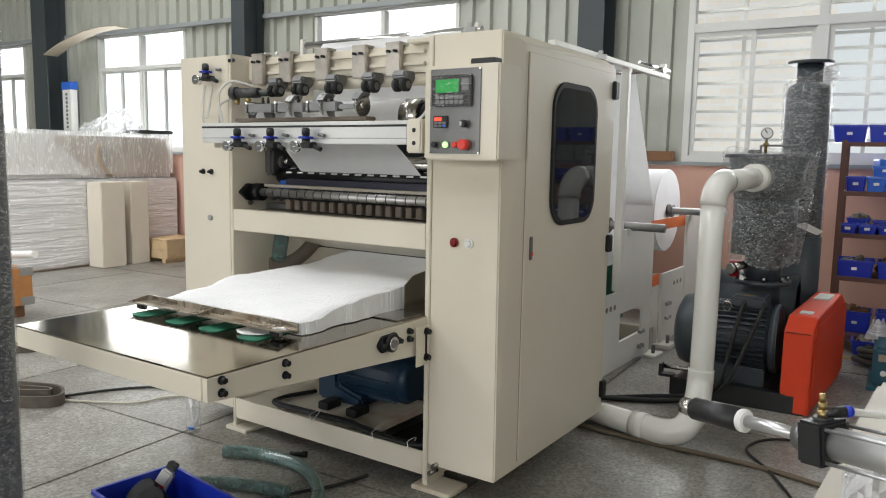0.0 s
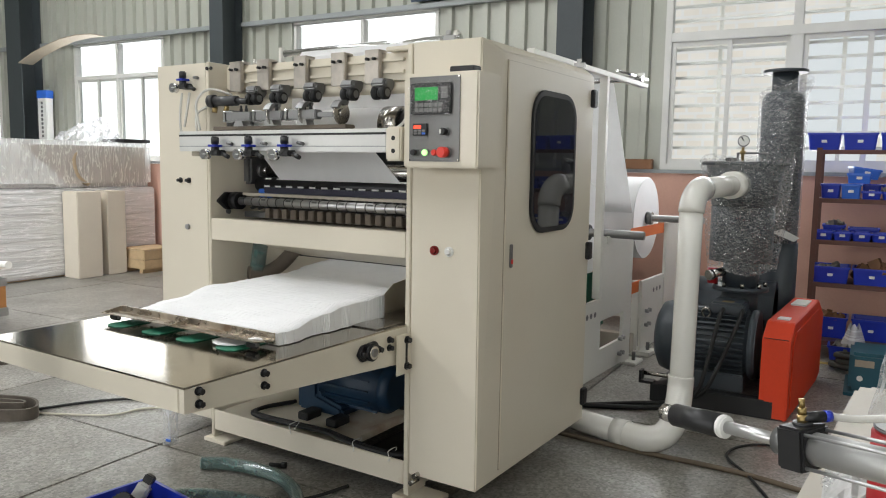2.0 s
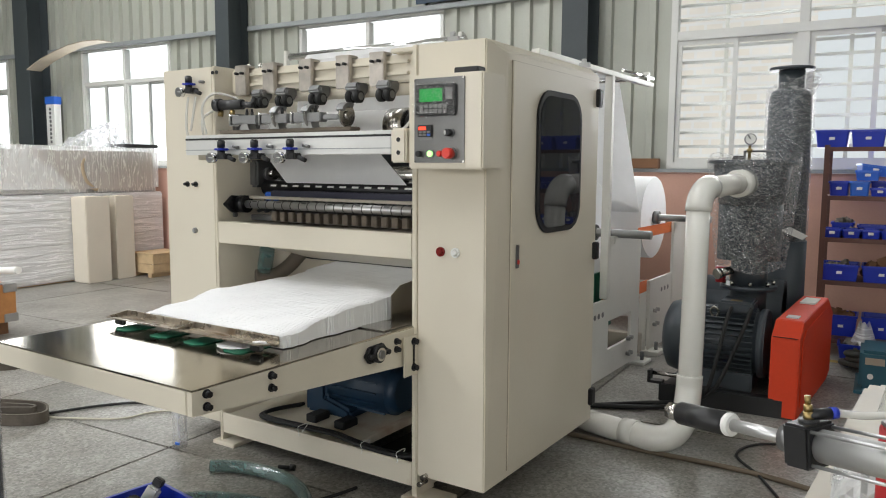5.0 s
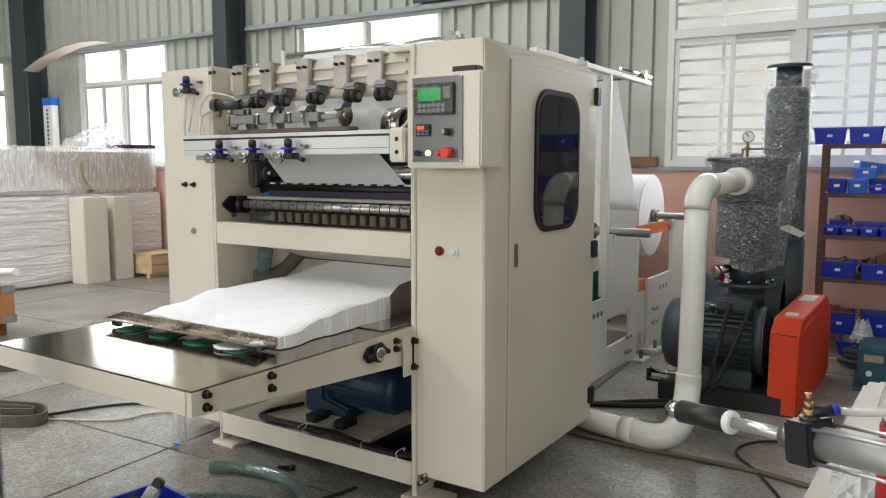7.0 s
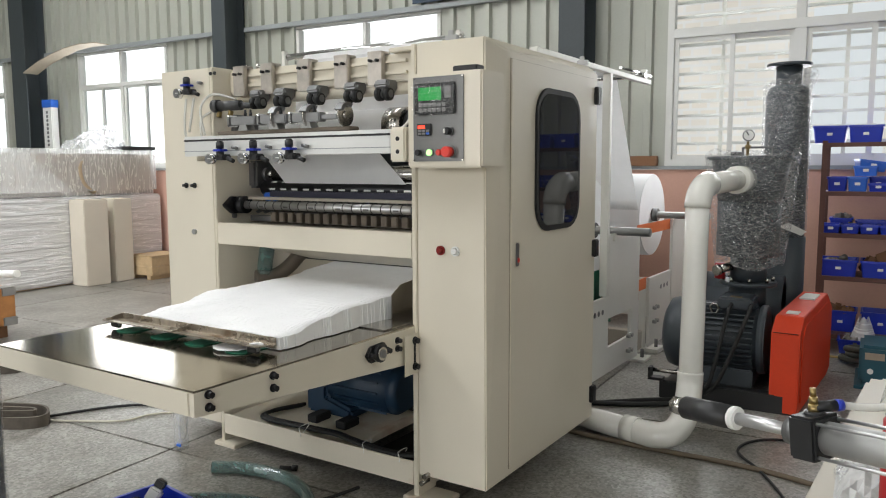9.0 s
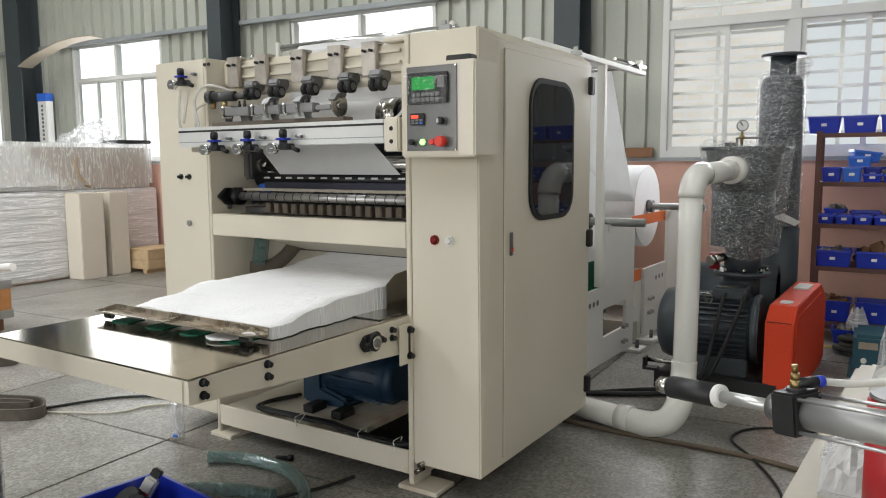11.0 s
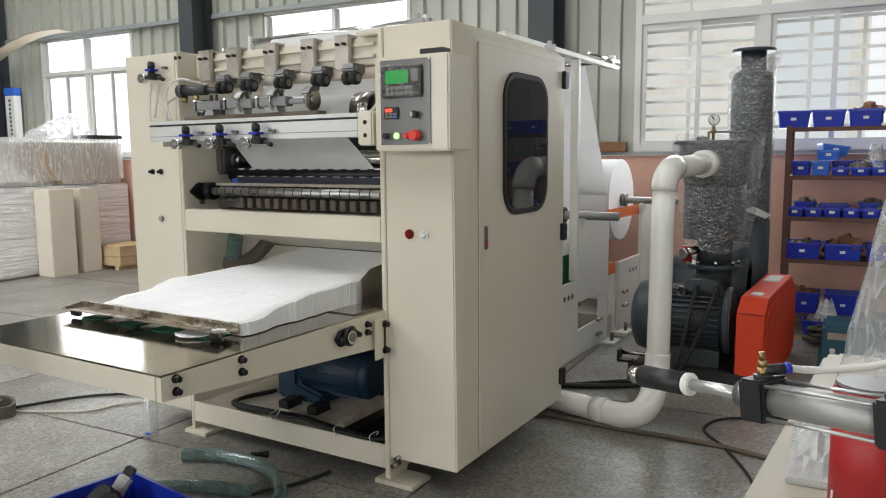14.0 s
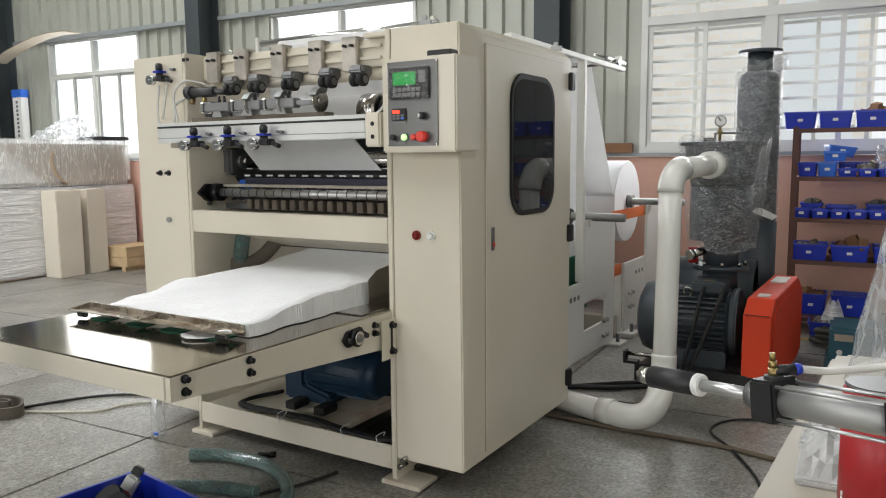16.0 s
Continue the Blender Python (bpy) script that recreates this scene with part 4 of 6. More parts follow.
def lower_rolls():
    # folding roll with white marks, knife bar, comb and slotted shaft
    part("guide_roll", cyl(cyl(B(), (-0.95, 0.27, 1.265), (-0.022, 0.27, 1.265), 0.036), (-1.055, 0.27, 1.265), (-0.95, 0.27, 1.265), 0.016), "steel", mach)
    part("bearing_block", cyl(box(B(), -1.055, -1.0, 0.2, 0.33, 1.2, 1.33, 0.012), (-1.0, 0.27, 1.265), (-0.98, 0.27, 1.265), 0.03), "castgrey", mach)
    fr = part("folding_roll", cyl(B(), (-1.0, 0.25, 1.2), (-0.022, 0.25, 1.2), 0.036, seg=32), "blackened", mach, "dark folding roll with white vacuum strips", pivot=(-0.5, 0.25, 1.2))
    for ring in range(14):
        for k in range(6):
            a = radians(60 * k)
            x = -0.93 + 0.067 * ring
            bm = box(B(), x, x + 0.036, -0.004, 0.004, 0.035, 0.037, m=Matrix.Translation((0, 0.25, 1.2)) @ Matrix.Rotation(a, 4, "X"))
            part("vacuum_strip", bm, "label", fr)
    WHEELS.append((fr, -1.35))
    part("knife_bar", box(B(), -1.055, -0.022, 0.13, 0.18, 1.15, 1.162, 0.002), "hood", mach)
    part("knife_holder", box(B(), -0.9, -0.022, 0.17, 0.2, 1.163, 1.19, 0.003), "knife_blue", mach, "dark blue knife holder")
    # added dark sheet, stands for the shade deep behind the rolls
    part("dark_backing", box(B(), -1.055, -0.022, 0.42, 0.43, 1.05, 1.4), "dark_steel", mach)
    sh = part("slotted_shaft", cyl(B(), (-1.0, 0.12, 1.125), (-0.022, 0.12, 1.125), 0.019, seg=28), "bright", mach, "bright slotted shaft", pivot=(-0.5, 0.12, 1.125))
    for k in range(20):
        x = -0.955 + 0.048 * k
        part("groove", cyl(B(), (x, 0.12, 1.125), (x + 0.005, 0.12, 1.125), 0.0192, seg=28), "black", sh)
        bm = box(B(), x + 0.012, x + 0.04, -0.004, 0.004, 0.017, 0.0194, m=Matrix.Translation((0, 0.12, 1.125)) @ Matrix.Rotation(0.4 + 2.1 * (k % 3), 4, "X"))
        part("slot", bm, "castgrey", sh)
    WHEELS.append((sh, 1.9))
    fl = cyl(B(), (-1.03, 0.12, 1.125), (-0.985, 0.12, 1.125), 0.04)
    prism(fl, [(0.12 + 0.085, 1.125), (0.12 + 0.04, 1.16), (0.12 - 0.04, 1.165), (0.12 - 0.09, 1.125), (0.12 - 0.04, 1.085), (0.12 + 0.04, 1.085)], "x", -1.055, -1.03, 0.004)
    part("flange_bearing", fl, "blackened", mach)
    for k in range(21):
        x = -0.96 + 0.046 * k
        part("finger", prism(B(), [(0.2, 1.15), (0.23, 1.15), (0.22, 1.1), (0.16, 1.085), (0.15, 1.095), (0.2, 1.115)], "x", x, x + 0.008), "castgrey", mach)
    for k in range(17):
        x = -0.86 + 0.05 * k
        part("comb_block", box(B(), x, x + 0.032, 0.14, 0.2, 1.05, 1.095, 0.003), "belt_tan", mach)
    part("comb_bar", box(B(), -1.055, -0.022, 0.2, 0.26, 1.045, 1.07, 0.002), "castgrey", mach)
    part("blue_block", box(B(), -0.96, -0.88, 0.2, 0.26, 1.14, 1.18, 0.006), "blue_light", mach)
    part("socket_screw", cyl(B(), (-1.055, 0.1, 1.075), (-1.04, 0.1, 1.075), 0.012, seg=12), "castgrey", mach)
    # corrugated suction hose inside
    part("suction_hose", tube(B(), [(-1.0, 0.27, 1.02), (-1.0, 0.26, 0.92), (-0.995, 0.24, 0.84), (-0.985, 0.22, 0.78)], 0.035, 12, 14, 0.06), "hose_clear", mach, "green clear spiral hose")
    part("suction_hose", tube(B(), [(-0.86, 0.52, 0.98), (-0.9, 0.42, 0.9), (-0.93, 0.33, 0.815), (-0.965, 0.26, 0.775), (-1.01, 0.19, 0.775)], 0.034, 12, 14, 0.06), "belt_tan", mach, "grey-brown spiral hose")
    # knobs on the end cover
    for x in (-1.245, -1.19):
        part("toggle", cyl(cyl(B(), (x, 0, 1.215), (x, -0.022, 1.215), 0.007, seg=12), (x, 0, 1.215), (x, -0.006, 1.215), 0.013, seg=12), "black", mach)
    part("plug", cyl(B(), (-1.2, 0.0, 1.0), (-1.2, -0.012, 1.0), 0.013, seg=6), "alu", mach)


def delivery_table():
    zt = TABLE_Z
    left, edge, end = -0.975, -0.012, -1.03
    part("table_top", prism(B(), [(left, end), (edge, end), (edge, 0.0), (-0.022, 0.0), (-0.022, 0.9), (left, 0.9)], "z", zt - 0.006, zt, 0.0015), "table_steel", mach, "polished stainless table top")
    for x in (edge + 0.002, left + 0.02):
        part("side_beam", prism(B(), [(end - 0.002, zt - 0.006), (end - 0.002, zt - 0.072), (0.0, zt - 0.148), (0.0, zt - 0.006)], "x", x - 0.02, x), "cream", mach, "cream tapered side beam")
    part("front_beam", box(B(), left, edge - 0.0185, end - 0.004, end + 0.016, zt - 0.072, zt - 0.006, 0.002), "cream", mach)
    xb = edge + 0.002
    for y, z in ((-0.985, 0.68), (-0.985, 0.644), (-0.745, 0.676), (-0.745, 0.638), (-0.12, 0.66), (-0.12, 0.63)):
        bolt((xb, y, z), (1, 0, 0), mach, 0.0095)
    gus = part("gusset", box(B(), 0.0005, 0.006, -0.09, 0.0, 0.515, 0.67, 0.002), "cream", mach)
    for z in (0.645, 0.545):
        bolt((0.006, -0.03, z), (1, 0, 0), gus, 0.011)
    part("slot", box(B(), 0.0055, 0.0075, -0.036, -0.024, 0.555, 0.635), "rubber", gus)
    # flanged bearing on the beam
    yb = -0.25
    fb = prism(B(), [(yb + 0.064, 0.645), (yb + 0.04, 0.674), (yb - 0.04, 0.671), (yb - 0.064, 0.64), (yb - 0.04, 0.611), (yb + 0.04, 0.614)], "x", xb, xb + 0.015, 0.004)
    cyl(fb, (xb + 0.015, yb, 0.642), (xb + 0.03, yb, 0.642), 0.032)
    f = part("flange_bearing", fb, "blackened", mach)
    part("shaft_end", cyl(B(), (xb + 0.0, yb, 0.642), (xb + 0.04, yb, 0.642), 0.015), "castgrey", f)
    part("bearing_ring", cyl(B(), (xb + 0.03, yb, 0.642), (xb + 0.036, yb, 0.642), 0.024), "steel", f)
    for dy in (-0.048, 0.048):
        bolt((xb + 0.015, yb + dy, 0.642), (1, 0, 0), f, 0.01)
    # green belts let into the table
    for x in (-0.8, -0.61, -0.435, -0.245):
        part("conveyor_belt", prism(B(), [(x - 0.045, -0.675), (x - 0.02, -0.69), (x + 0.025, -0.69), (x + 0.05, -0.675), (x + 0.055, 0.6), (x - 0.045, 0.6)], "z", zt + 0.001, zt + 0.003), "green_belt", mach, "green conveyor belt")
    # stop plate beside the stack at the exit
    part("guide_plate", prism(B(), [(0.0, zt), (0.0, 0.8), (0.06, 0.835), (0.3, 0.86), (0.3, zt)], "x", -0.112, -0.108), "steel", mach, "dark steel side guide")
    part("exit_bar", cyl(B(), (-0.98, 0.425, 0.856), (-0.03, 0.425, 0.856), 0.009), "blackened", mach)
    part("table_plate", box(B(), -0.16, -0.03, -0.16, 0.0, zt + 0.0015, zt + 0.005, 0.001), "steel", mach)
    # drive motor in the base
    mo = part("drive_motor", cyl(cyl(B(), (-0.68, 0.4, 0.285), (-0.36, 0.4, 0.285), 0.118, seg=36), (-0.36, 0.4, 0.285), (-0.32, 0.4, 0.285), 0.118, 0.09, seg=36), "blue_motor", mach, "blue geared drive motor")
    part("gearbox", prism(B(), [(-0.8, 0.134), (-0.8, 0.3), (-0.76, 0.34), (-0.67, 0.34), (-0.67, 0.22), (-0.52, 0.18), (-0.52, 0.134)], "y", 0.28, 0.52, 0.015), "blue_motor", mo)
    for k in range(16):
        a = 2 * math.pi * k / 16
        part("fin", box(B(), -0.64, -0.38, -0.003, 0.003, 0.115, 0.127, m=Matrix.Translation((0, 0.4, 0.285)) @ Matrix.Rotation(a, 4, "X")), "blue_motor", mo)
    for x in (-0.66, -0.5):
        part("mount", box(B(), x - 0.03, x + 0.03, 0.16, 0.26, 0.134, 0.17, 0.004), "rubber", mach)
    part("motor_rail", box(B(), -0.98, -0.38, 0.54, 0.61, 0.134, 0.18, 0.004), "rubber", mach)


cabinet()
frame_parts()
clamps()
upper_rolls()
lower_rolls()
delivery_table()
in_line(mach)


def base_cables():
    c = thing("cable_bundle", "black cable bundle tied with clips along the base beam", "cable", (-0.5, 0.02, 0.15))
    for d in (0.0, 0.02):
        part("cable", tube(B(), [(-0.9, 0.3 + d, 0.147), (-0.95, 0.14 + d, 0.15), (-0.88, 0.03 + d, 0.163), (-0.68, 0.06 + d, 0.15), (-0.5, 0.07 + d, 0.15), (-0.38, 0.03 + d, 0.16), (-0.25, 0.01 + d, 0.16), (-0.1, 0.01 + d, 0.16), (-0.03, 0.05 + d, 0.16)], 0.009, 10), "rubber", c)
    for x in (-0.62, -0.27, -0.09):
        part("tie", tube(B(), [(x, -0.012, 0.17), (x + 0.008, -0.014, 0.15), (x - 0.004, 0.0, 0.14), (x - 0.002, 0.05, 0.177), (x, -0.01, 0.181), (x + 0.008, -0.018, 0.165)], 0.0018, 6), "label", c)
    in_line(c)


base_cables()

# ---- the moving pile ----


def pile():
    rng = random.Random(4)
    p = thing("tissue_pile", "white interfolded tissue pile lying on the table", "tissue pile", (-0.57, -0.58, TABLE_Z + 0.005))
    z0, t, n = TABLE_Z + 0.0035, 0.0095, 14

    def ridge(y):
        u = y + 0.575
        h = 0.041 + 0.042 * min(u / 0.36, 1) ** 0.9 + 0.01 * min(max(u - 0.2, 0) / 0.5, 1) + 0.05 * max(min((u - 0.7) / 0.5, 1), 0) ** 1.5
        w = rng.uniform(-0.001, 0.001)
        return [h + w + 0.0028 * math.sin(i * 0.55 + y * 21) + 0.0018 * math.sin(i * 1.5 - y * 31) + rng.uniform(-0.0006, 0.0006) for i in range(n + 1)]
    y, front = -0.575, ridge(-0.575)
    drift_l = drift_r = 0.0
    clump, left_in_clump = 0.0, 0
    while y < 1.1:
        back = ridge(y + t)
        if not left_in_clump:
            clump, left_in_clump = rng.uniform(-0.011, 0.009), rng.randint(5, 13)
        left_in_clump -= 1
        drift_l = 0.8 * drift_l + rng.uniform(-0.005, 0.005)
        drift_r = 0.7 * drift_r + rng.uniform(-0.004, 0.004)
        xl, xr = -0.93 + drift_l + 0.008 * math.sin(y * 9), -0.184 + clump + drift_r * 0.6 + 0.006 * math.sin(y * 23 + 1)
        bm = B()
        rows = []
        for dy, hs, up in ((0.0, front, 0.0), (t * 0.5, [(a + b) / 2 for a, b in zip(front, back)], 0.0011), (t, back, 0.0)):
            row = []
            for i in range(n + 1):
                edge = 0.007 * (i in (0, n)) + 0.0015 * (i in (1, n - 1))
                f = i / n if 0 < i < n else (0.004, 0.996)[i > 0]
                row.append(bm.verts.new((xl + (xr - xl) * f, y + dy, z0 + hs[i] + up - edge)))
            rows.append(row)
        ga = [bm.verts.new((xl + (xr - xl) * i / n, y, z0)) for i in (0, n)]
        gb = [bm.verts.new((xl + (xr - xl) * i / n, y + t, z0)) for i in (0, n)]
        for ra, rb in zip(rows, rows[1:]):
            for i in range(n):
                bm.faces.new((ra[i], ra[i + 1], rb[i + 1], rb[i])).smooth = True
        bm.faces.new((ga[0], ga[1], *rows[0][::-1]))
        bm.faces.new((gb[0], *rows[2], gb[1]))
        bm.faces.new((ga[0], rows[0][0], rows[1][0], rows[2][0], gb[0]))
        bm.faces.new((ga[1], gb[1], rows[2][n], rows[1][n], rows[0][n]))
        bm.faces.new((ga[0], gb[0], gb[1], ga[1]))
        bmesh.ops.recalc_face_normals(bm, faces=bm.faces)
        part("sheet", bm, "paper", p)
        front = back
        y += t
    return p


def stop_bar():
    # built along x at y = 0, keyed into place
    b = thing("pile_stop_bar", "scuffed stainless angle bar pushed along by the pile", "stop bar", (0, 0, 0))
    part("upright", prism(B(), [(0.0, 0.006), (0.003, 0.006), (0.003, 0.043), (0.0, 0.043)], "x", -0.41, 0.41), "scuffed", b)
    part("foot_plate", prism(B(), [(0.0, 0.012), (0.0, 0.016), (-0.085, 0.030), (-0.085, 0.026)], "x", -0.41, 0.40), "scuffed", b)
    for x in (-0.41, -0.015):
        part("web_plate", prism(B(), [(0.0, 0.016), (0.0, 0.042), (-0.085, 0.03)], "x", x, x + 0.003), "scuffed", b)
    for x0, x1 in ((-0.39, -0.03), (0.0, 0.36)):
        part("lip", prism(B(), [(-0.03, 0.019), (-0.026, 0.019), (-0.026, 0.028), (-0.03, 0.028)], "x", x0, x1), "scuffed", b)
    for x in (-0.36, 0.37):
        w = part("roller", cyl(B(), (x - 0.02, -0.06, 0.0105), (x + 0.02, -0.06, 0.0105), 0.0105, seg=14), "rubber", b)
        part("axle", box(B(), x - 0.026, x + 0.026, -0.066, -0.054, 0.008, 0.024), "castgrey", w)
    rng = random.Random(9)
    edge = [(0.19 + 0.011 * k, -0.07 - 0.03 * math.sin(math.pi * k / 11) - rng.uniform(0, 0.006)) for k in range(12)]
    part("torn_tissue", prism(B(), edge + [(0.33, 0.0), (0.2, 0.0)], "z", 0.002, 0.005), "paper", b, "torn white tissue sticking out below")
    part("tissue_scrap", prism(B(), [(0.34, -0.05), (0.36, -0.055), (0.365, -0.035), (0.385, -0.03), (0.365, -0.024), (0.35, -0.032)], "z", 0.0215, 0.0275), "paper", b, "crumpled tissue scrap")
    return b


PILE, BAR = pile(), stop_bar()

# ---- unwinding stand behind the machine ----
SPIN = []
stand = thing("unwind_stand", "cream unwinding stand with orange ties for the parent rolls", "stand", (-0.4, 2.0, 0))


def unwind():
    for x in (-0.03, -1.2):
        # side plate with a square opening and a raised back
        bm = B()
        prism(bm, [(1.04, 0.03), (2.04, 0.03), (2.04, 0.51), (1.04, 0.51)], "x", x, x + 0.02)
        prism(bm, [(2.04, 0.03), (2.45, 0.03), (2.45, 0.19), (2.04, 0.19)], "x", x, x + 0.02)
        prism(bm, [(2.04, 0.37), (2.45, 0.37), (2.45, 0.888), (2.04, 0.888)], "x", x, x + 0.02)
        prism(bm, [(2.45, 0.02), (2.6, 0.02), (2.6, 0.888), (2.45, 0.888)], "x", x, x + 0.02)
        bmesh.ops.remove_doubles(bm, verts=bm.verts, dist=0.0005)
        part("side_plate", bm, "white_paint", stand, "cream side plate with a square opening")
        part("edge_flange", box(B(), x - 0.03, x, 2.03, 2.04, 0.511, 0.888), "white_paint", stand)
        part("edge_flange", box(B(), x - 0.03, x, 2.6, 2.612, 0.02, 0.888), "white_paint", stand)
        part("foot", box(B(), x - 0.06, x + 0.1, 2.5, 2.66, 0, 0.02, 0.003), "white_paint", stand)
        part("foot_bolt", cyl(B(), (x + 0.06, 2.58, 0.02), (x + 0.06, 2.58, 0.075), 0.013, seg=8), "castgrey", stand)
        part("post", box(B(), x - 0.024, x + 0.024, 1.99, 2.028, 0.512, 1.84, 0.003), "white_paint", stand)
        part("top_rail", box(B(), x - 0.022, x + 0.022, 1.02, 2.75, 1.841, 1.869, 0.003), "white_paint", stand)
        part("rear_plate", prism(B(), [(2.84, 0.03), (3.34, 0.03), (3.32, 0.525), (2.82, 0.525)], "x", x, x + 0.02, 0.003), "white_paint", stand)
        part("edge_flange", box(B(), x - 0.05, x, 2.815, 2.827, 0.03, 0.525), "white_paint", stand)
        part("rear_post", box(B(), x, x + 0.02, 3.345, 3.67, 0.03, 0.905, 0.003), "white_paint", stand)
        part("foot", box(B(), x - 0.06, x + 0.1, 2.79, 2.95, 0, 0.03, 0.003), "white_paint", stand)
        part("foot_bolt", cyl(B(), (x + 0.06, 2.88, 0.03), (x + 0.06, 2.88, 0.085), 0.013, seg=8), "castgrey", stand)
        for k in range(3):
            part("hole", cyl(B(), (x + 0.019, 1.82 + 0.062 * k, 0.425), (x + 0.0215, 1.82 + 0.062 * k, 0.425), 0.017, seg=14), "castgrey", stand)
            part("hole", cyl(B(), (x + 0.019, 3.09 + 0.075 * k, 0.43), (x + 0.0215, 3.09 + 0.075 * k, 0.43), 0.017, seg=14), "castgrey", stand)
        for z in (0.1, 0.2):
            for y in (2.38, 2.43, 2.92, 2.98):
                part("bolt", cyl(B(), (x + 0.02, y, z + 0.1 * (y > 2.7)), (x + 0.045, y, z + 0.1 * (y > 2.7)), 0.014, seg=8), "alu", stand)
        for y, z in ((2.16, 0.9), (3.4, 0.915)):
            part("shaft_seat", box(B(), x - 0.004, x + 0.026, y - 0.06, y + 0.06, z - 0.06, z - 0.012, 0.004), "white_paint", stand)
    part("orange_tie", box(B(), -0.034, -0.031, 2.6, 3.36, 0.83, 0.905, 0.001), "orange_strip", stand, "orange painted tie bar")
    part("orange_tie", box(B(), -0.034, -0.031, 2.6, 2.83, 0.45, 0.53, 0.001), "orange_strip", stand, "orange painted tie bar")
    part("cross_tube", cyl(B(), (-1.2, 2.6, 1.887), (0.0, 2.6, 1.887), 0.018), "chrome", stand)
    part("rail_bracket", box(B(), -0.045, -0.005, 2.63, 2.66, 1.869, 1.93, 0.003), "white_paint", stand)
    part("rail_rod", cyl(B(), (-0.025, 2.2, 1.895), (-0.025, 2.78, 1.9), 0.01), "chrome", stand)
    part("rear_tie", box(B(), -1.18, -0.01, 3.68, 3.72, 0.08, 0.2, 0.004), "white_paint", stand)
    part("floor_beam", box(B(), -1.17, -0.04, 2.7, 2.78, 0.03, 0.16, 0.004), "hood", stand, "cream floor beam between the plates")
    part("green_guard", prism(B(), [(1.7, 0.3), (2.3, 0.3), (2.2, 0.66), (1.6, 0.66)], "x", -0.1, -0.09), "green_belt", stand, "green drive belt guard")
    part("wedge", prism(B(), [(1.95, 0.3), (2.15, 0.3), (2.15, 0.52)], "x", -0.088, -0.075), "wood_orange", stand)
    for i, (y, z, r, xs) in enumerate(((2.16, 0.9, 0.33, 0.2), (3.42, 0.928, 0.313, 0.24))):
        p = (-0.66, y, z)
        bm = cyl(B(), (-1.13, y, z), (-0.19, y, z), r, seg=72, bevel=0.006)
        roll = solid("tissue_roll", bm, "paper", "large white parent roll of tissue on a steel shaft", "paper roll", "parent rolls", at=p)
        part("core", cyl(B(), (-0.19, y, z), (-0.145, y, z), 0.05, seg=24, bevel=0.004), ("black", "castgrey")[i], roll)
        part("shaft", cyl(cyl(B(), (-1.24, y, z), (xs - 0.0, y, z), 0.026, seg=24), (xs - 0.03, y, z), (xs + 0.003, y, z), 0.018, seg=16), "alu", roll)
        for k in range(5):
            a = 1.26 * k
            part("ply_line", cyl(B(), (-0.1898, y + 0.2 * math.cos(a), z + 0.2 * math.sin(a)), (-0.1892, y + 0.2 * math.cos(a), z + 0.2 * math.sin(a)), 0.004, seg=6), "label", roll)
        SPIN.append((roll, p, 1.1))
    bm = B()
    line = [(3.115, 0.98), (2.6, 1.909), (2.45, 1.9), (1.0, 1.83)]
    prism(bm, line + [(y - 0.003, z - 0.003) for y, z in line[::-1]], "x", -1.12, -0.2)
    in_line(solid("tissue_web", bm, "web", "white tissue web running up from the parent roll", "tissue web"))
    in_line(stand)


unwind()

# ---- vacuum blower group ----


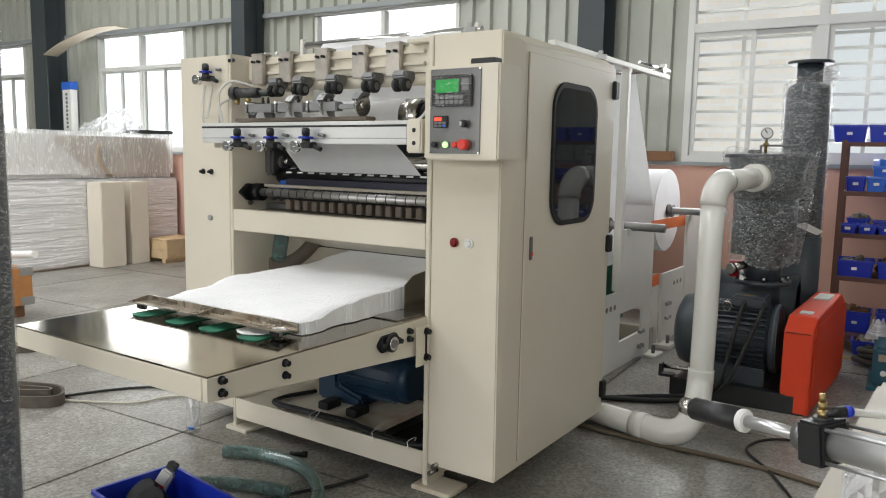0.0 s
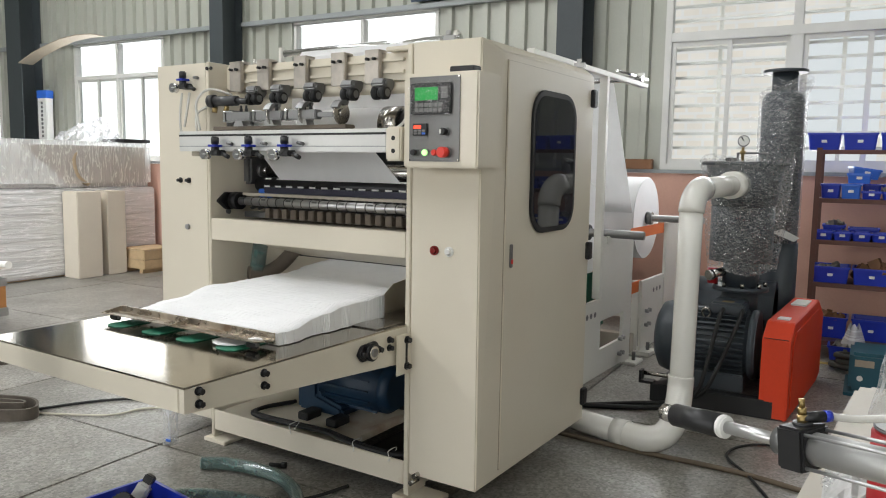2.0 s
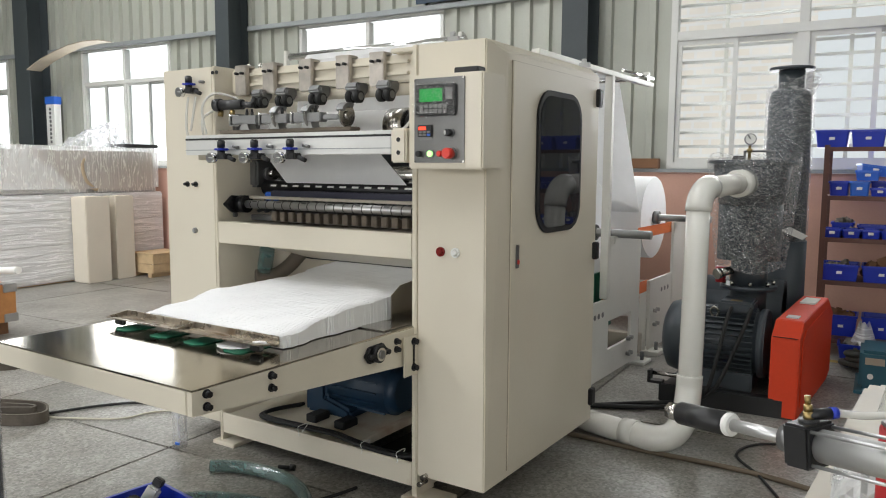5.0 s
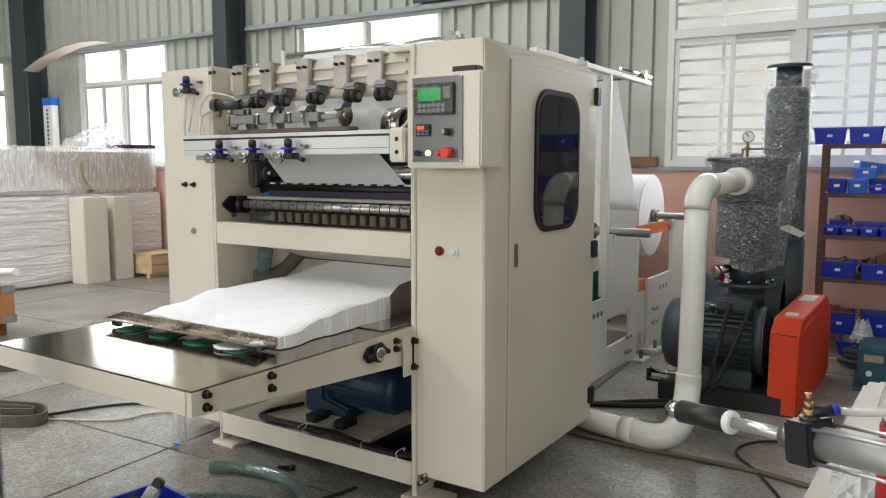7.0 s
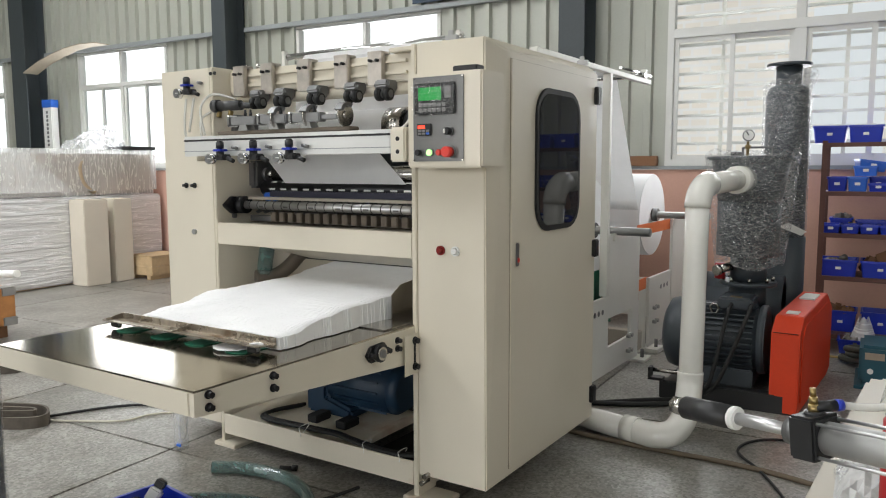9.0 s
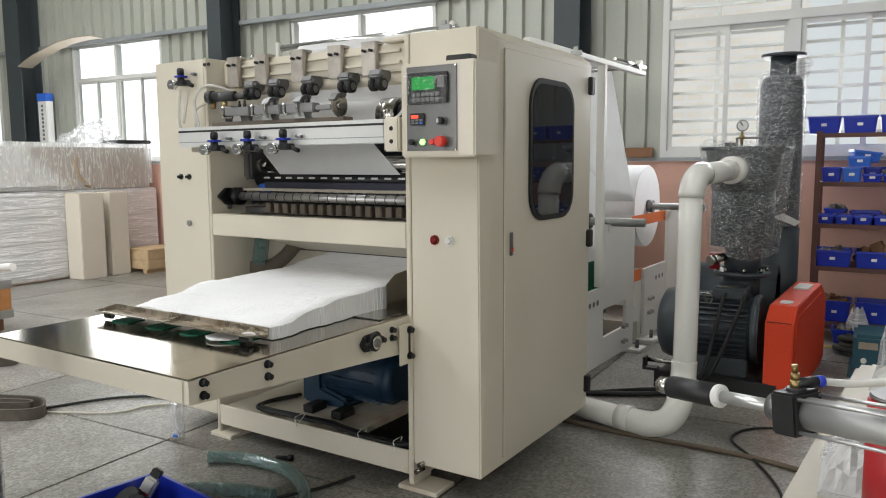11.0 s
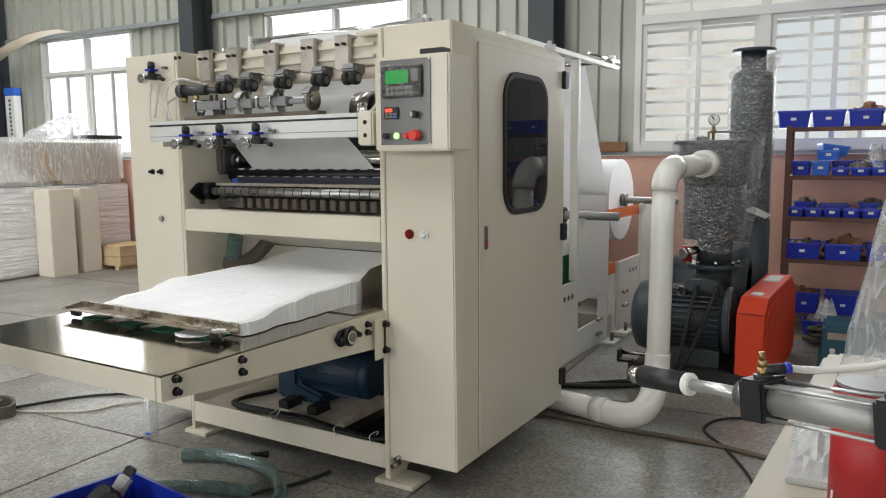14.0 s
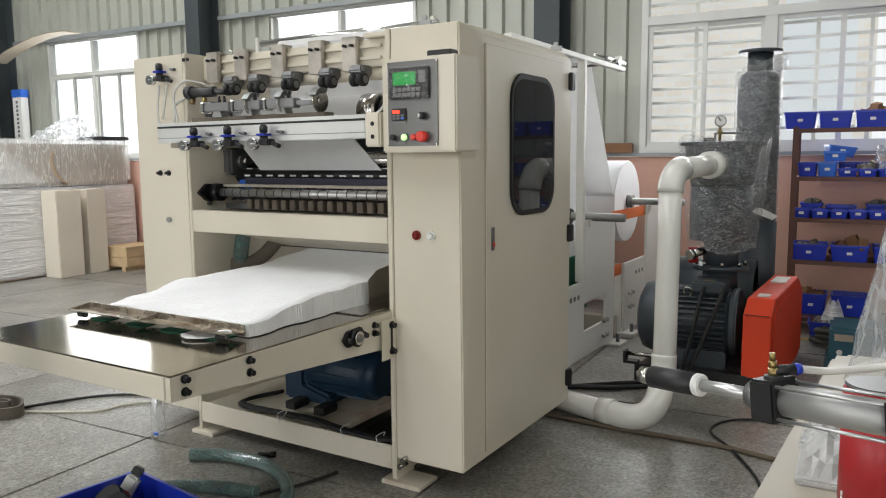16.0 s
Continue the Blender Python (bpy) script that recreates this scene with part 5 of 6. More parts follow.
def blower():
    b = thing("vacuum_blower", "dark grey roots blower with motor on a black base frame", "blower", (0.85, 2.2, 0))
    for y in (1.78, 2.66):
        part("base_rail", box(B(), 0.5, 1.2, y, y + 0.07, 0.0, 0.1, 0.004), "black", b)
    for x in (0.52, 1.1):
        part("base_rail", box(B(), x, x + 0.06, 1.85, 2.66, 0.012, 0.092, 0.004), "black", b)
    part("tension_bracket", box(box(B(), 0.44, 0.52, 1.76, 1.82, 0.1, 0.115), 0.44, 0.455, 1.76, 1.82, 0.115, 0.17), "black", b)
    part("tension_bolt", cyl(B(), (0.46, 1.8, 0.15), (0.62, 1.8, 0.15), 0.012, seg=10), "steel", b)
    # motor, axis along x
    y, z = 2.0, 0.345
    mo = part("motor", cyl(B(), (0.6, y, z), (1.0, y, z), 0.165, seg=48), "anthracite", b, "dark finned electric motor")
    for k in range(36):
        a = 2 * math.pi * k / 36
        part("fin", box(B(), 0.66, 0.97, -0.003, 0.003, 0.163, 0.19, m=Matrix.Translation((0, y, z)) @ Matrix.Rotation(a, 4, "X")), "anthracite", mo)
    m = Matrix.Translation((0.66, y, z)) @ Matrix.Rotation(radians(-90), 4, "Y")
    part("fan_cowl", lathe(B(), [(0.2, 0.0), (0.205, 0.03), (0.205, 0.1), (0.19, 0.145), (0.14, 0.17), (0.05, 0.175)], m, 40), "anthracite", mo)
    part("flange", cyl(B(), (0.99, y, z), (1.03, y, z), 0.19, seg=40, bevel=0.006), "anthracite", mo)
    part("terminal_box", box(B(), 0.78, 0.96, y - 0.1, y + 0.1, z + 0.17, z + 0.235, 0.012), "anthracite", mo)
    part("name_plate", box(B(), 0.84, 0.9, y - 0.08, y - 0.04, z + 0.2355, z + 0.238), "brass", mo)
    part("lifting_eye", tube(B(), [(0.765, y - 0.11, z + 0.13 + 0.0), (0.765 - 0.022, y - 0.12, z + 0.175), (0.765, y - 0.13, z + 0.2), (0.765 + 0.022, y - 0.12, z + 0.175), (0.766, y - 0.11, z + 0.13)], 0.007, 8), "steel", mo)
    part("motor_foot", box(B(), 0.66, 0.98, y - 0.16, y + 0.16, 0.1, 0.2, 0.008), "anthracite", mo)
    for dx in (0.0, 0.1):
        part("motor_cable", tube(B(), [(0.85 + dx, y - 0.1, z + 0.2), (0.84 + dx, y - 0.18, z + 0.14), (0.8 + dx * 0.6, y - 0.24, z - 0.1), (0.76 + dx * 0.3, y - 0.25, 0.1), (0.66, y - 0.22, 0.02), (0.45, y - 0.35, 0.012), (0.2, y - 0.55, 0.012)], 0.011, 10), "rubber", b)
    # blower casing behind the motor
    ca = part("casing", box(cyl(cyl(B(), (0.6, 2.48, 0.4), (1.06, 2.48, 0.4), 0.2, seg=40), (0.6, 2.48, 0.52), (1.06, 2.48, 0.52), 0.12, seg=32), 0.62, 1.04, 2.28, 2.66, 0.1, 0.45, 0.015), "anthracite", b, "dark cast blower casing")
    part("end_cover", cyl(B(), (0.56, 2.48, 0.42), (0.6, 2.48, 0.42), 0.21, seg=36, bevel=0.01), "anthracite", ca)
    for k in range(8):
        a = 2 * math.pi * k / 8
        part("cover_bolt", cyl(B(), (0.545, 2.48 + 0.18 * math.cos(a), 0.42 + 0.18 * math.sin(a)), (0.56, 2.48 + 0.18 * math.cos(a), 0.42 + 0.18 * math.sin(a)), 0.011, seg=6), "steel", ca)
    part("inlet_neck", cyl(cyl(B(), (0.89, 2.2, 0.5), (0.89, 2.2, 0.62), 0.1, seg=28), (0.89, 2.2, 0.62), (0.89, 2.2, 0.8), 0.1, seg=28), "anthracite", b)
    fl = part("neck_flange", cyl(B(), (0.89, 2.2, 0.615), (0.89, 2.2, 0.64), 0.155, seg=32, bevel=0.003), "anthracite", b)
    for k in range(8):
        a = 2 * math.pi * k / 8 + 0.2
        part("flange_bolt", cyl(B(), (0.89 + 0.132 * math.cos(a), 2.2 + 0.132 * math.sin(a), 0.64), (0.89 + 0.132 * math.cos(a), 2.2 + 0.132 * math.sin(a), 0.665), 0.011, seg=6), "steel", fl)
    va = part("relief_valve", cyl(cyl(B(), (0.81, 2.08, 0.73), (0.76, 2.02, 0.715), 0.024, seg=16), (0.76, 2.02, 0.715), (0.745, 2.0, 0.71), 0.03, seg=16), "steel", b)
    part("valve_cap", cyl(B(), (0.745, 2.14, 0.65), (0.745, 2.14, 0.74), 0.03, seg=16), "red", b)
    # belt guard
    turn = Matrix.Translation((-0.022, 0, -0.02)) @ Matrix.Translation((1.16, 1.78, 0)) @ Matrix.Rotation(radians(-5.4), 4, "Z") @ Matrix.Translation((-1.16, -1.78, 0))

    def turned(bm):
        bmesh.ops.transform(bm, verts=bm.verts, matrix=turn)
        return bm
    g = part("belt_guard", turned(prism(B(), [(1.78, 0.025), (1.78, 0.45), (1.88, 0.53), (2.62, 0.555), (2.83, 0.44), (2.83, 0.06), (2.7, 0.03)], "x", 1.09, 1.23, 0.005)), "orange", b, "orange-red sheet-steel belt guard")
    part("seam", turned(box(B(), 1.1, 1.22, 1.7785, 1.7805, 0.452, 0.456)), "rubber", g)
    part("guard_plate", turned(box(B(), 1.12, 1.2, 2.35, 2.55, 0.5475, 0.5565)), "label", g)
    part("guard_plate", turned(box(B(), 1.13, 1.19, 1.93, 2.0, 0.528, 0.538)), "label", g)
    rim = B()
    prism(rim, [(1.84, 0.08), (1.84, 0.42), (1.92, 0.48), (2.6, 0.505), (2.77, 0.4), (2.77, 0.08)], "x", 1.2295, 1.236, 0.002)
    part("side_panel", turned(rim), "orange", g)
    # wrapped inlet filter
    f = thing("inlet_filter", "dark grey vacuum filter drum wrapped in clear stretch film", "filter", (0.885, 2.17, 0.78))
    c = (0.885, 2.17)
    part("drum", cyl(cyl(B(), (*c, 0.79), (*c, 1.1), 0.17, seg=48), (*c, 1.1), (*c, 1.33), 0.17, 0.21, seg=48), "anthracite", f)
    lid = part("lid", cyl(B(), (*c, 1.33), (*c, 1.35), 0.235, seg=48, bevel=0.004), "anthracite", f)
    part("lid_handle", tube(B(), [(0.85, 2.1, 1.352), (0.85, 2.1, 1.39), (0.86, 2.1, 1.398), (0.99, 2.12, 1.398), (1.0, 2.12, 1.39), (1.0, 2.12, 1.352)], 0.006, 8, 4), "castgrey", lid)
    part("lid_block", box(B(), 0.8, 0.86, 2.0, 2.04, 1.352, 1.372, 0.003), "black", lid)
    part("gauge_stem", cyl(cyl(B(), (0.885, 2.03, 1.352), (0.885, 2.03, 1.43), 0.008, seg=10), (0.885, 2.03, 1.39), (0.885, 2.03, 1.41), 0.015, seg=8), "brass", lid)
    gd = Vector((0.2, -1, 0.02)).normalized()
    ga = part("vacuum_gauge", cyl(B(), Vector((0.885, 2.03, 1.462)), Vector((0.885, 2.03, 1.462)) + gd * 0.03, 0.031, seg=32, bevel=0.004), "castgrey", lid, "round vacuum gauge with a white dial")
    part("dial", cyl(B(), Vector((0.885, 2.03, 1.462)) + gd * 0.0305, Vector((0.885, 2.03, 1.462)) + gd * 0.032, 0.026, seg=32), "label", ga)
    part("needle", cyl(B(), Vector((0.885, 2.03, 1.462)) + gd * 0.034, Vector((0.873, 2.03, 1.482)) + gd * 0.034, 0.003, seg=6), "black", ga)
    part("shrink_film", crumpled(c[0] + 0.012, c[1], 0.74, 1.375, 0.185, 0.25, 3), "film_clear", f, "clear crumpled stretch film")
    # discharge silencer
    s = thing("discharge_silencer", "tall dark grey silencer tube wrapped in clear film", "silencer", (1.01, 2.72, 0))
    c = (1.01, 2.72)
    part("lower_tube", cyl(B(), (*c, 0.0), (*c, 0.86), 0.135, seg=40), "anthracite", s)
    part("body", lathe(B(), [(0.126, 0.86), (0.126, 1.73), (0.115, 1.77), (0.08, 1.79)], Matrix.Translation((*c, 0)), 40), "anthracite", s)
    part("neck", cyl(B(), (*c, 1.785), (*c, 1.9), 0.075, seg=32), "anthracite", s)
    part("top_flange", cyl(B(), (*c, 1.9), (*c, 1.918), 0.13, seg=40, bevel=0.003), "anthracite", s)
    part("shrink_film", crumpled(c[0], c[1], 0.88, 1.8, 0.133, 0.138, 8), "film_clear", s, "clear stretch film")
    part("film_tail", crumpled(c[0] + 0.06, c[1] - 0.02, 1.74, 1.86, 0.06, 0.11, 21), "film_clear", s, "loose crumpled film")
    part("tag", prism(B(), [(1.0, 0.93), (1.13, 0.88), (1.16, 0.905), (1.06, 0.955)], "y", 2.555, 2.558), "label", s, "white paper tag")


def crumpled(x, y, z0, z1, r0, r1, seed):
    """A loosely draped sleeve of film with folds."""
    rng = random.Random(seed)
    ph = [rng.uniform(0, 6.28) for _ in range(4)]
    bm = B()
    seg, nz = 44, 16
    rings = []
    for j in range(nz + 1):
        v = j / nz
        ring = []
        for k in range(seg):
            a = 2 * math.pi * k / seg
            r = r0 + (r1 - r0) * v
            r *= 1 + 0.035 * math.sin(5 * a + ph[0] + 3 * v) * v + 0.025 * math.sin(11 * a + ph[1] - 5 * v) + 0.015 * rng.uniform(-1, 1)
            ring.append(bm.verts.new((x + r * math.cos(a), y + r * math.sin(a), z0 + (z1 - z0) * v + 0.02 * math.sin(3 * a + ph[2]))))
        rings.append(ring)
    for a, b in zip(rings, rings[1:]):
        for k in range(seg):
            bm.faces.new((a[k], a[(k + 1) % seg], b[(k + 1) % seg], b[k])).smooth = True
    return bm


blower()


def suction_pipe():
    p = thing("suction_pipe", "white plastic suction pipe with elbows from machine to filter", "pipe", (0.78, 1.3, 0))
    r = 0.055
    part("pipe", tube(B(), [(0.2, 1.12, 0.06), (0.58, 1.0, 0.06)], r, 28, 2), "pvc", p)
    part("elbow", tube(B(), [(0.57, 1.003, 0.062), (0.68, 0.975, 0.064), (0.755, 0.995, 0.085), (0.785, 1.07, 0.13), (0.785, 1.15, 0.185), (0.78, 1.21, 0.25), (0.78, 1.222, 0.32)], r * 1.1, 28, 4), "pvc", p)
    part("socket", tube(B(), [(0.53, 1.016, 0.062), (0.595, 0.996, 0.063)], r * 1.16, 28, 1), "pvc", p)
    part("pipe", tube(B(), [(0.78, 1.22, 0.2), (0.78, 1.24, 0.6), (0.78, 1.26, 1.12)], r, 28, 2), "pvc", p)
    e2 = [(0.78 + 0.02 * (1 - math.cos(a)), 1.26 + 0.15 * (1 - math.cos(a)), 1.1 + 0.11 * math.sin(a)) for a in [radians(9 * k) for k in range(11)]]
    part("elbow", tube(B(), e2, r * 1.1, 28, 1), "pvc", p)
    part("pipe", tube(B(), [(0.8, 1.41, 1.21), (0.87, 2.0, 1.225)], r, 28, 2), "pvc", p)
    part("socket", tube(B(), [(0.855, 1.86, 1.222), (0.872, 2.01, 1.226)], r * 1.35, 28, 1), "pvc", p)


suction_pipe()

# ---- parts rack ----


def bin_mesh(w, d, h, wall=0.006):
    """An open stacking bin with a rim, on z = 0, front at -y."""
    bm = B()
    f = 0.9
    rings = []
    for a, b, z in ((w * f / 2, d * f / 2, 0), (w / 2, d / 2, h - 0.014), (w / 2 + 0.006, d / 2 + 0.006, h - 0.014), (w / 2 + 0.006, d / 2 + 0.006, h), (w / 2 - wall, d / 2 - wall, h), (w * f / 2 - wall, d * f / 2 - wall, wall)):
        rings.append([bm.verts.new((x, y, z)) for x, y in rounded(2 * a, 2 * b, 0.012, n=2)])
    k = len(rings[0])
    for p, q in zip(rings, rings[1:]):
        for i in range(k):
            bm.faces.new((p[i], p[(i + 1) % k], q[(i + 1) % k], q[i]))
    bm.faces.new(rings[0][::-1])
    bm.faces.new(rings[-1])
    return bm


def lumps(rng, w, d, z, count, size):
    bm = B()
    for _ in range(count):
        m = Matrix.Translation((rng.uniform(-w, w) / 2, rng.uniform(-d, d) / 2, z + rng.uniform(0, size))) @ Euler([rng.uniform(0, 3) for _ in range(3)]).to_matrix().to_4x4()
        s = size * rng.uniform(0.5, 1.2)
        box(bm, -s, s, -s * 0.6, s * 0.6, -s * 0.4, s * 0.4, 0, m)
    return bm


def rack():
    r = thing("parts_rack", "brown painted angle-iron rack with open shelves", "shelf rack", (1.9, 3.65, 0))
    for x in (1.17, 2.6):
        for y in (3.45, 3.82):
            part("post", box(box(B(), x, x + 0.035, y, y + 0.004, 0, 1.47), x if x < 2 else x + 0.031, x + 0.004 if x < 2 else x + 0.035, y, y + 0.035, 0, 1.47), "rack", r)
    for z in (0.12, 0.53, 0.83, 1.12, 1.455):
        sh = part("shelf", box(B(), 1.175, 2.63, 3.455, 3.85, z - 0.004, z, 0.001), "rack", r)
        part("shelf_lip", box(B(), 1.172, 2.633, 3.448, 3.454, z - 0.03, z), "rack", sh)
    rng = random.Random(12)
    made = {}

    def bin_at(x, y, z, w, d, h, mname="blue_plastic", load=0, tilt=0, turn=0):
        key = (w, d, h, mname, load)
        m = pose(x, y, z, 0, tilt, turn)
        if key in made:
            return copy_thing(made[key], m)
        b = solid("storage_bin", bin_mesh(w, d, h), mname, "blue plastic storage bin with a white label", "storage bin", "parts bins")
        part("label", box(B(), -0.017, 0.017, -d / 2 * 0.96 - 0.006, -d / 2 * 0.96 - 0.002, h * 0.42, h * 0.42 + 0.019, 0.001), "label", b)
        if load:
            part("heap", lumps(rng, w * 0.7, d * 0.7, h * 0.55, 22, 0.02 + 0.016 * load), ("parts_grey", "brown")[load == 2], b, "grey metal heap")["kind"] = "stuff"
        b.matrix_basis = m
        made[key] = b
        return b

    for k, x in enumerate((1.2, 1.42, 1.645, 1.87, 2.1, 2.33)):
        bin_at(x + 0.01, 3.62, 1.456, 0.205, 0.3, 0.115, load=2 if k == 2 else 0)
    for x in (1.27, 1.395):
        bin_at(x, 3.6, 1.121, 0.12, 0.22, 0.1, "blue_plastic" if x < 1.3 else "blue_light")
    for k in range(8):
        bin_at(1.52 + 0.122 * k, 3.58, 1.121, 0.115, 0.2, 0.055, load=1 if k in (1, 3) else 0)
        bin_at(1.52 + 0.122 * k, 3.76, 1.121, 0.115, 0.16, 0.1)
    bin_at(1.44, 3.6, 1.226, 0.145, 0.2, 0.07, "blue_light")
    bin_at(1.46, 3.62, 1.262, 0.17, 0.2, 0.07, "blue_light", tilt=8, turn=12)
    for k in range(10):
        bin_at(1.245 + 0.118 * k, 3.56, 0.831, 0.112, 0.18, 0.06, load=1 if k == 5 else 0)
    for x in (1.3, 1.72, 2.1):
        bin_at(x, 3.74, 0.831, 0.14, 0.16, 0.095, load=1)
    for x in (1.49, 1.9):
        bin_at(x, 3.74, 0.831, 0.19, 0.16, 0.08)
    for k, x in enumerate((1.305, 1.56, 1.82, 2.1)):
        bin_at(x, 3.58, 0.531, 0.235, 0.24, 0.115, load=1 + (k % 2))
    bin_at(1.33, 3.68, 0.121, 0.2, 0.22, 0.15, load=2)
    bin_at(1.58, 3.7, 0.121, 0.24, 0.22, 0.15)
    bin_at(1.46, 3.4, 0.02, 0.26, 0.2, 0.1, load=1)
    bin_at(1.78, 3.4, 0.02, 0.26, 0.2, 0.1)
    solid("parts_bag", crumpled(1.48, 3.42, 0.08, 0.25, 0.09, 0.03, 30), "film_milky", "milky plastic bag of parts standing in a bin", "bag", at=(1.48, 3.42, 0.08))
    solid("plastic_bag", crumpled(1.73, 3.62, 1.18, 1.32, 0.06, 0.035, 31), "film_bag", "crumpled clear bag on a small bin", "bag", at=(1.73, 3.62, 1.18))


rack()

# ---- wrapped goods on the far side ----


def far_goods():
    g = thing("wrapped_panel_stack", "white panel stack wrapped in milky stretch film", "wrapped goods", (-6.9, 2.6, 0))
    for k in range(7):
        part("panel", box(B(), -7.6, -6.27 + 0.01 * (k % 2), 1.0, 4.0, 0.06 + 0.13 * k, 0.185 + 0.13 * k, 0.006), "board_white", g)
    part("skid", box(B(), -7.55, -6.32, 1.02, 3.98, 0.0, 0.06), "wood", g)
    part("lower_film", box(B(), -7.62, -6.248, 0.98, 4.02, 0.02, 0.985, 0.02), "film_milky", g, "stretch film with horizontal pleats")
    part("upper_case", box(B(), -7.55, -6.33, 1.1, 3.95, 0.99, 1.47, 0.03), "board_white", g)
    part("brown_sheet", prism(B(), [(2.35, 1.46), (3.93, 1.46), (3.93, 1.02), (3.1, 1.0), (2.88, 1.04), (2.7, 1.22)], "x", -6.328, -6.31), "cardboard", g, "brown cardboard showing through the film")
    part("cardboard_coil", tube(B(), [(-6.285, 3.0, 1.43), (-6.27, 2.93, 1.3), (-6.27, 2.98, 1.12), (-6.285, 3.12, 1.03)], 0.03, 10), "cardboard", g, "rolled brown cardboard edge")
    part("leaning_sheet", prism(B(), [(1.15, 1.46), (2.25, 1.46), (2.75, 1.0), (1.15, 1.0)], "x", -6.326, -6.3), "board_white", g, "white sheet with a slanting edge")
    part("upper_film", box(B(), -7.62, -6.25, 1.0, 4.0, 0.99, 1.515, 0.05), "film_upper", g, "loose clear film over the top")
    bm = B()
    rng = random.Random(5)
    rings = []
    for j in range(9):
        v = j / 8
        rings.append([bm.verts.new((-6.65 + (0.32 * (1 - v) + 0.02) * math.cos(a) * rng.uniform(0.8, 1.2), 3.4 + (0.42 * (1 - v * 0.9)) * math.sin(a) * rng.uniform(0.8, 1.15) + 0.35 * v * v, 1.5 + 0.34 * v ** 0.8 + rng.uniform(-0.03, 0.03) * (j > 0))) for a in [2 * math.pi * k / 18 for k in range(18)]])
    for a, b in zip(rings, rings[1:]):
        for k in range(18):
            bm.faces.new((a[k], a[(k + 1) % 18], b[(k + 1) % 18], b[k]))
    solid("crumpled_film", bm, "film_bag", "crumpled heap of clear plastic film on the wrapped stack", "plastic film", at=(-6.65, 3.4, 1.51))
    solid("black_mat", box(B(), -6.7, -6.28, 3.6, 4.0, 1.517, 1.56, 0.01), "rubber", "folded black mat lying on the wrapped stack", "mat", at=(-6.5, 3.8, 1.517))
    for y0, y1, x0, x1 in ((2.76, 3.06, -6.24, -5.98), (3.15, 3.39, -6.24, -6.0)):
        solid("cover_box", box(B(), x0, x1, y0, y1, 0.0, 0.955, 0.008), "board", "tall cream sheet-metal cover standing on the floor", "machine cover", "standing covers", at=((x0 + x1) / 2, (y0 + y1) / 2, 0))
    c = thing("wooden_crate", "pale wooden crate on short skids", "crate", (-5.95, 3.66, 0))
    for x in (-6.14, -5.84):
        part("skid", box(B(), x, x + 0.06, 3.43, 3.9, 0, 0.05), "wood", c)
    for k in range(2):
        part("board", box(B(), -6.16, -5.76, 3.425, 3.445, 0.05 + 0.108 * k, 0.155 + 0.108 * k, 0.003), "wood", c)
        part("board", box(B(), -5.76, -5.74, 3.425, 3.92, 0.05 + 0.108 * k, 0.155 + 0.108 * k, 0.003), "wood", c)
    part("lid", box(B(), -6.16, -5.74, 3.425, 3.92, 0.266, 0.28, 0.003), "wood", c)
    # narrow upright carton with a blue end
    u = thing("upright_carton", "slim white carton with a blue top standing against the column", "carton", (-8.42, 3.7, 0))
    part("body", box(B(), -8.4, -8.2, 3.9, 4.0, 0, 2.13, 0.01), "label", u)
    part("blue_top", box(B(), -8.405, -8.195, 3.895, 4.005, 2.12, 2.225, 0.006), "blue_light", u, "blue printed top")
    for k in range(9):
        part("print_bar", box(B(), -8.32, -8.28, 3.896, 3.8995, 1.6 + 0.055 * k, 1.635 + 0.055 * k), "castgrey", u)
    # drooping trim strip
    line = [(-6.9, 2.84), (-7.2, 2.845), (-7.5, 2.82), (-7.8, 2.76), (-8.1, 2.68), (-8.4, 2.57)]
    bm = B()
    prism(bm, line + [(x, z - 0.012) for x, z in line[::-1]], "y", 3.66, 3.86)
    solid("trim_strip", bm, "trim", "beige trim strip hanging loose from the steel girt", "trim", kind="structure")
    solid("carton", box(B(), -0.33, -0.11, 3.98, 4.08, 1.302, 1.385, 0.004), "brown", "small brown carton on the window ledge", "box", at=(-0.22, 4.03, 1.302))
    sg = solid("sign_board", box(B(), -2.5, -1.75, 3.98, 3.99, 2.875, 3.2, 0.003), "blue_motor", "blue notice board fixed above the steel girt", "sign", at=(-2.1, 3.985, 2.875))
    part("notice_bar", box(B(), -2.35, -1.95, 3.974, 3.979, 2.95, 3.0), "label", sg)
    # orange crate near the aisle
    k = thing("orange_case", "orange wooden case with grey steel corners on dark feet", "case", (-4.5, 0.9, 0))
    part("body", box(B(), -4.9, -4.22, 0.35, 0.92, 0.1, 0.39, 0.006), "wood_orange", k)
    for z in (0.1, 0.33):
        part("steel_corner", box(B(), -4.34, -4.212, 0.82, 0.928, z, z + 0.065, 0.004), "alu", k)
    for y in (0.42, 0.8):
        part("foot", box(B(), -4.86, -4.28, y, y + 0.08, 0, 0.1), "brown", k)
    part("red_strip", box(B(), -4.7, -4.3, 0.72, 0.8, 0.39, 0.45, 0.004), "red", k)
    solid("foam_tube", tube(B(), [(-5.0, 0.8, 0.475), (-4.5, 0.8, 0.485), (-4.0, 0.82, 0.52)], 0.028, 12), "board_white", "pale foam tube lying across the orange case", "tube", at=(-4.5, 0.8, 0.47))


far_goods()

# ---- near things ----


